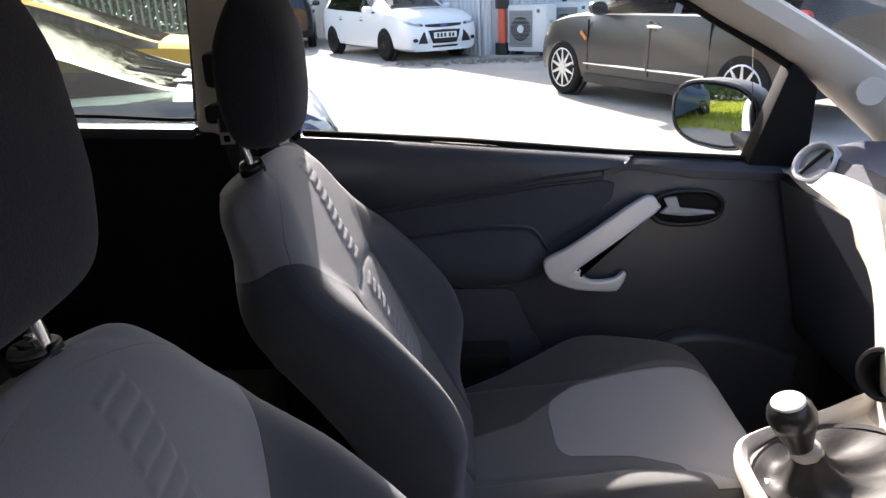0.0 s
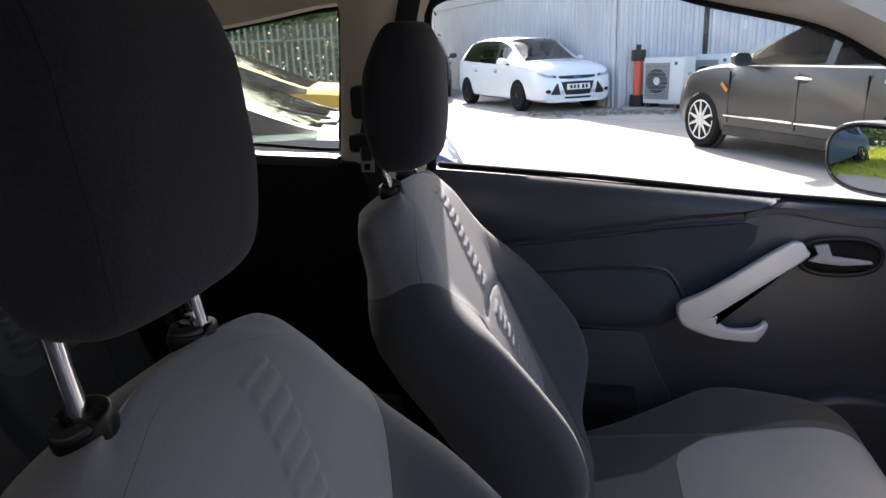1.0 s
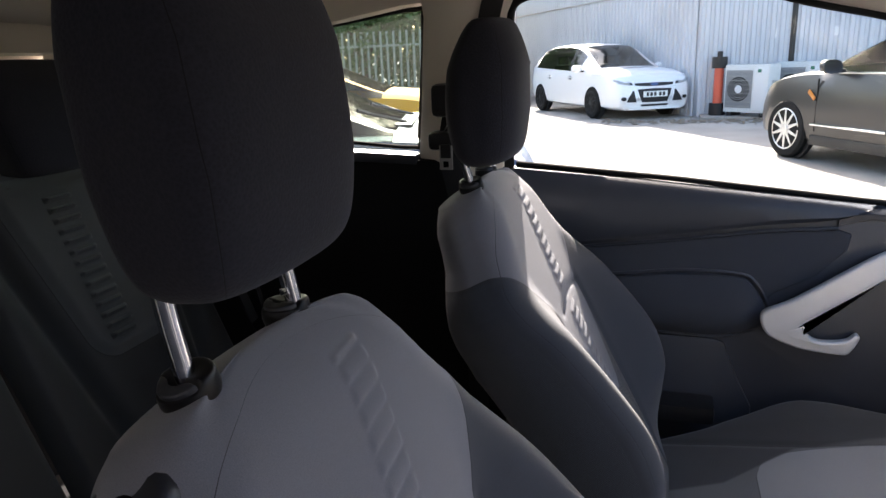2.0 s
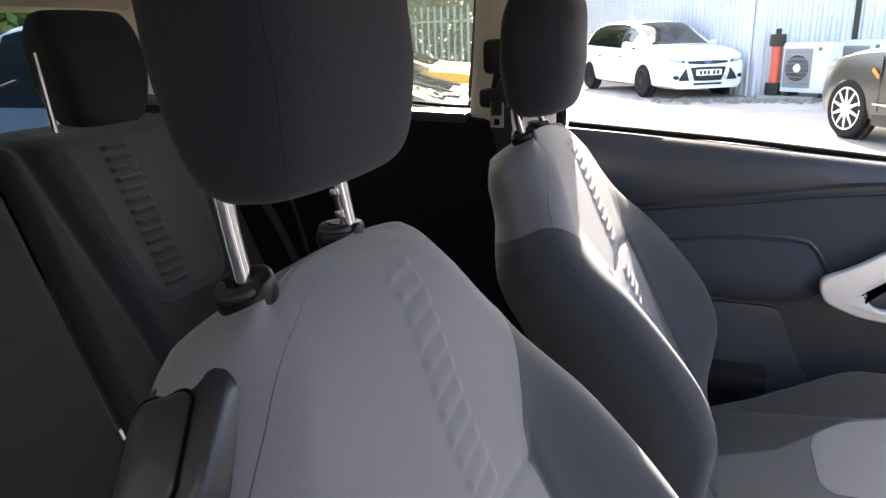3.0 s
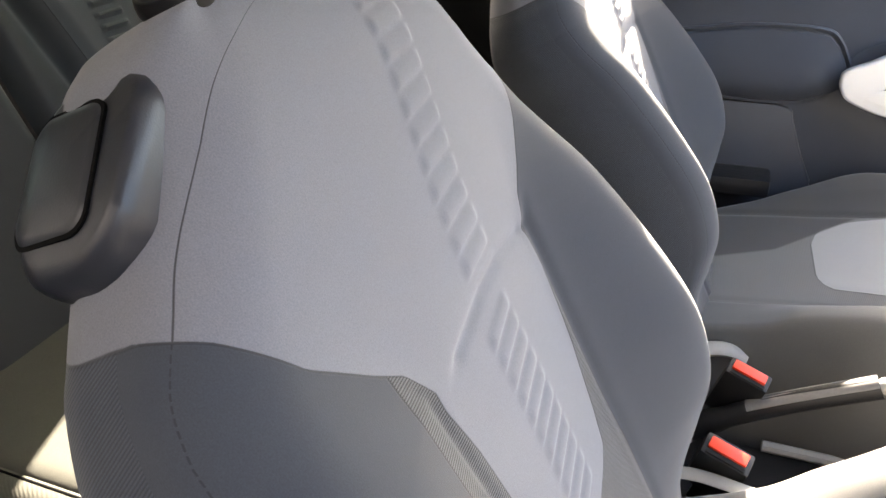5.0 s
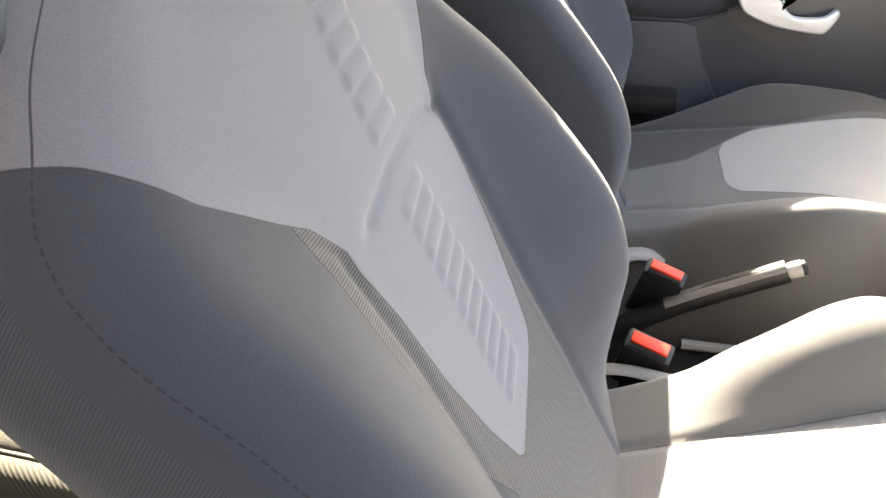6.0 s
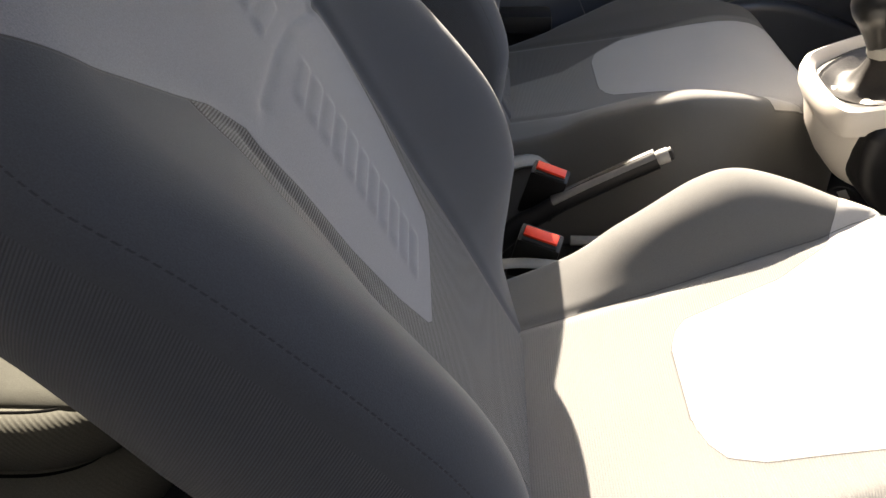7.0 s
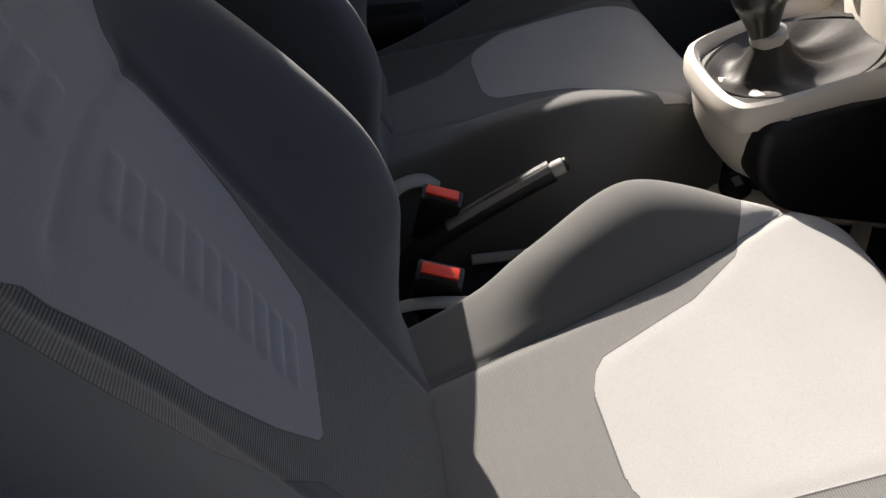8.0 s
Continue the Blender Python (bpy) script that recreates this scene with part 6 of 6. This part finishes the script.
CITY = [(-1.75, 0.42, 0.92, 0.94, 0.70, 0.80), (-1.65, 0.30, 1.0, 1.10, 0.70, 0.92), (-1.4, 0.24, 1.0, 1.36, 0.68, 0.98), (-0.9, 0.22, 0.985, 1.45, 0.68, 1.0), (-0.35, 0.20, 0.97, 1.44, 0.69, 1.0), (0.1, 0.20, 0.955, 1.33, 0.70, 1.0), (0.55, 0.20, 0.94, 1.155, 0.74, 1.0), (0.80, 0.20, 0.935, 1.045, 0.77, 1.0), (1.03, 0.21, 0.93, 0.965, 0.80, 0.99), (1.33, 0.22, 0.90, 0.935, 0.80, 0.97), (1.60, 0.22, 0.83, 0.865, 0.78, 0.92), (1.74, 0.23, 0.73, 0.77, 0.76, 0.84), (1.80, 0.25, 0.60, 0.63, 0.74, 0.76), (1.83, 0.32, 0.49, 0.51, 0.70, 0.68)]
blue = make_car("blue_hatchback", "small blue hatchback parked alongside", pose(-2.27, 3.27, 0, 0, 0, 15), CITY, 0.83, M_BLUE, (1.22, -1.15), ((-1.35, -0.70), (-0.64, 0.08), (0.12, 1.03)), (-0.30, 1.05), (-1.66, -1.40), M_ALLOY, 5, 0.30, M_DARKGLASS, mirrors=False)
SMALL_NOSE = car_body(CITY, 0.83)
for s in (1, -1):
    lamp = part("head_lamp", on_nose(SMALL_NOSE, [(s * y, z) for y, z in ((0.42, 0.665), (0.56, 0.66), (0.70, 0.70), (0.76, 0.79), (0.74, 0.86), (0.66, 0.85), (0.52, 0.77), (0.43, 0.715))], 0.010), M_LAMP, blue, "clear head lamp")
    part("lamp_bowl", on_nose(SMALL_NOSE, [(s * (0.60 + 0.055 * math.cos(a)), 0.742 + 0.040 * math.sin(a)) for a in np.linspace(0, 2 * math.pi, 18, endpoint=False)], 0.016), M_BLACK, lamp, "dark lamp bowl")
    part("bumper_intake", on_nose(SMALL_NOSE, [(s * y, z) for y, z in ((0.40, 0.38), (0.62, 0.40), (0.66, 0.54), (0.45, 0.56))], 0.008), M_BLACK, blue, "black bumper intake")
part("grille", on_nose(SMALL_NOSE, [(-0.34, 0.56), (-0.30, 0.36), (0.30, 0.36), (0.34, 0.56)], 0.008), M_BLACK, blue, "black grille")
for w in (-0.30, 0.22):
    part("wiper", tube([(1.06, w, 0.985), (0.90, w - 0.20, 1.045), (0.84, w - 0.30, 1.075)], 0.010, 6), M_BLACK, blue)
part("scuttle", box((1.00, -0.42, 0.90), (1.10, 0.42, 0.984), 0.02), M_BLACK, blue, "black scuttle panel")
TALL = [(x, zb, zbelt + 0.05, zr + 0.06, wr, wf) for x, zb, zbelt, zr, wr, wf in CITY]
yellow = make_car("yellow_hatchback", "yellow hatchback parked beyond the blue car", pose(-3.45, 6.10, 0, 0, 0, 15), TALL, 0.85, M_YELLOW, (1.22, -1.15), ((-1.35, -0.70), (-0.64, 0.08), (0.12, 1.03)), (-0.30, 1.05), (-1.66, -1.40), M_ALLOY, 5, 0.30, M_DARKGLASS, mirrors=False)
van = make_car("black_estate", "black estate car with a yellow rear plate", pose(-4.6, 20.3, 0, 0, 0, 100), MPV, 0.90, M_GLOSSBLACK, (1.35, -1.38), ((-1.8, -1.05), (-0.98, 0.05), (0.12, 0.80)), (0.32, 1.36), (-2.06, -1.84), M_ALLOY, 5, 0.33)
part("number_plate", box((-2.165, -0.26, 0.80), (-2.15, 0.26, 0.91), 0.003), M_PLATEY, van, "yellow rear plate")

# ---- fence and trees ----
fence = thing("palisade_fence", "green steel palisade fence at the yard's edge", "fence")
M_FENCE = mat("fence_paint", (0.24, 0.28, 0.22), 0.5, vary=0.15)
pale = box((-0.035, -0.008, 0.05), (0.035, 0.008, 2.1), 0.006, 1)
pale_me = None
for i in range(90):
    x = -24 + i * 0.2
    if pale_me is None:
        ob = part("pale", pale, M_FENCE, fence)
        pale_me = ob.data
    else:
        ob = new("pale", pale_me)
        ob.parent = fence
    ob.matrix_basis = pose(x, 19.0, 0)
for z in (0.5, 1.7):
    part("rail", box((-24, 19.012, z - 0.03), (-6, 19.05, z + 0.03), 0.004), M_FENCE, fence)

M_LEAF = mat("leaf", (0.085, 0.13, 0.035), 0.6, vary=0.45, vary_size=1.5)
M_BARK = mat("bark", (0.12, 0.09, 0.06), 0.9, grain=0.4, grain_size=30, bump=0.6, vary=0.3)


def tree(x, y, h, seed):
    rnd = random.Random(seed)
    t = thing("tree", "leafy green tree behind the fence", "tree", "trees behind the fence")
    limbs = [tube([(x, y, 0), (x + 0.1, y, h * 0.25), (x + 0.05, y + 0.1, h * 0.6), (x, y, h * 0.9)], [0.2, 0.16, 0.1, 0.03], 8)]
    heads = []
    for _ in range(9):
        a, z0 = rnd.uniform(0, 6.28), rnd.uniform(h * 0.15, h * 0.6)
        L = rnd.uniform(0.8, 2.2)
        e = (x + L * math.cos(a), y + L * math.sin(a), z0 + rnd.uniform(0.4, 1.5))
        limbs.append(tube([(x + 0.05, y, z0), ((x + e[0]) / 2, (y + e[1]) / 2, (z0 + e[2]) / 2 + 0.15), e], [0.06, 0.045, 0.015], 6))
        heads.append(e)
    part("trunk", joined(*limbs), M_BARK, t)
    vs, fs = [], []
    for _ in range(3800):
        c = rnd.choice(heads)
        d = Vector((rnd.gauss(0, 1), rnd.gauss(0, 1), rnd.gauss(0, 0.9))) * 0.62
        p = Vector(c) + d
        a = Vector((rnd.gauss(0, 1), rnd.gauss(0, 1), rnd.gauss(0, 1))).normalized()
        b = a.orthogonal().normalized()
        s = rnd.uniform(0.05, 0.11)
        k = len(vs)
        vs += [tuple(p - a * s), tuple(p + b * s * 0.5), tuple(p + a * s), tuple(p - b * s * 0.5)]
        fs.append((k, k + 1, k + 2, k + 3))
    part("crown", mesh_of(vs, fs), M_LEAF, t, "", False)
    return t


for i, (x, y, h) in enumerate(((-6.5, 21.5, 5.5), (-9.0, 21.0, 6), (-11.5, 22.0, 5), (-14.0, 21.2, 6.2), (-17.0, 22.0, 5.5), (-20, 21.0, 6))):
    tree(x, y, h, i + 3)

rnd = random.Random(11)
hv_, hf_ = [], []
for _ in range(30000):
    p = Vector((rnd.uniform(-25, -5.8), rnd.gauss(21.2, 0.7), abs(rnd.gauss(1.8, 1.5))))
    a = Vector((rnd.gauss(0, 1), rnd.gauss(0, 1), rnd.gauss(0, 1))).normalized()
    b = a.orthogonal().normalized()
    s_ = rnd.uniform(0.06, 0.14)
    k = len(hv_)
    hv_ += [tuple(p - a * s_), tuple(p + b * s_ * 0.55), tuple(p + a * s_), tuple(p - b * s_ * 0.55)]
    hf_.append((k, k + 1, k + 2, k + 3))
tagged(part("undergrowth", mesh_of(hv_, hf_), M_LEAF, None, "", False), "dense green undergrowth behind the fence", "bushes", kind="stuff")

# hedge behind the lawn, dark through the rear window
hv_, hf_ = [], []
for _ in range(16000):
    p = Vector((rnd.gauss(-9.8, 0.45), rnd.uniform(-8, 9), abs(rnd.gauss(1.3, 0.9))))
    a = Vector((rnd.gauss(0, 1), rnd.gauss(0, 1), rnd.gauss(0, 1))).normalized()
    b = a.orthogonal().normalized()
    s_ = rnd.uniform(0.08, 0.16)
    k = len(hv_)
    hv_ += [tuple(p - a * s_), tuple(p + b * s_ * 0.55), tuple(p + a * s_), tuple(p - b * s_ * 0.55)]
    hf_.append((k, k + 1, k + 2, k + 3))
tagged(part("hedge", mesh_of(hv_, hf_), M_LEAF, None, "", False), "dense dark green hedge beyond the lawn", "hedge", kind="stuff")

# lawn behind the parked cars, seen in the door mirror
M_GRASS = mat("sunlit_grass", (0.34, 0.37, 0.03), 0.8, grain=0.3, grain_size=60, vary=0.35, vary_size=2.0)
gv, gf = [], []
for _ in range(20000):
    x, y = rnd.uniform(-9.0, -1.7), rnd.uniform(-2.2, 2.8)
    a, hgt = rnd.uniform(0, 6.28), rnd.uniform(0.05, 0.12)
    dx, dy = 0.02 * math.cos(a), 0.02 * math.sin(a)
    k = len(gv)
    gv += [(x - dx, y - dy, 0.0), (x + dx, y + dy, 0.0), (x + dy * 1.5, y - dx * 1.5, hgt)]
    gf.append((k, k + 1, k + 2))
k = len(gv)
gv += [(-9.0, -2.2, 0.012), (-1.7, -2.2, 0.012), (-1.7, 2.8, 0.012), (-9.0, 2.8, 0.012)]
gf.append((k, k + 1, k + 2, k + 3))
tagged(part("lawn", mesh_of(gv, gf), M_GRASS, None, "", False), "bright green lawn behind the parked cars", "grass", kind="stuff")

# loose grit at the foot of the wall
M_GRIT = mat("grit", (0.20, 0.16, 0.12), 0.95, grain=0.3, grain_size=60, vary=0.4, vary_size=5)
sv, sf = [], []
for _ in range(420):
    x, y = rnd.uniform(-0.9, 2.4), rnd.gauss(13.45, 0.28)
    r = rnd.uniform(0.012, 0.05) * (0.6 if rnd.random() < 0.7 else 1.3)
    k = len(sv)
    sv += [(x + r * rnd.uniform(0.7, 1.3), y, r * 0.2), (x, y + r * rnd.uniform(0.7, 1.3), r * 0.2), (x - r * rnd.uniform(0.7, 1.3), y, r * 0.2), (x, y - r, r * 0.2), (x, y, r * 0.8), (x, y, -0.004)]
    sf += [(k, k + 1, k + 4), (k + 1, k + 2, k + 4), (k + 2, k + 3, k + 4), (k + 3, k, k + 4), (k + 1, k, k + 5), (k + 2, k + 1, k + 5), (k + 3, k + 2, k + 5), (k, k + 3, k + 5)]
tagged(part("grit", mesh_of(sv, sf), M_GRIT, None, "", False), "brown grit and rubble along the wall's foot", "rubble", kind="stuff")
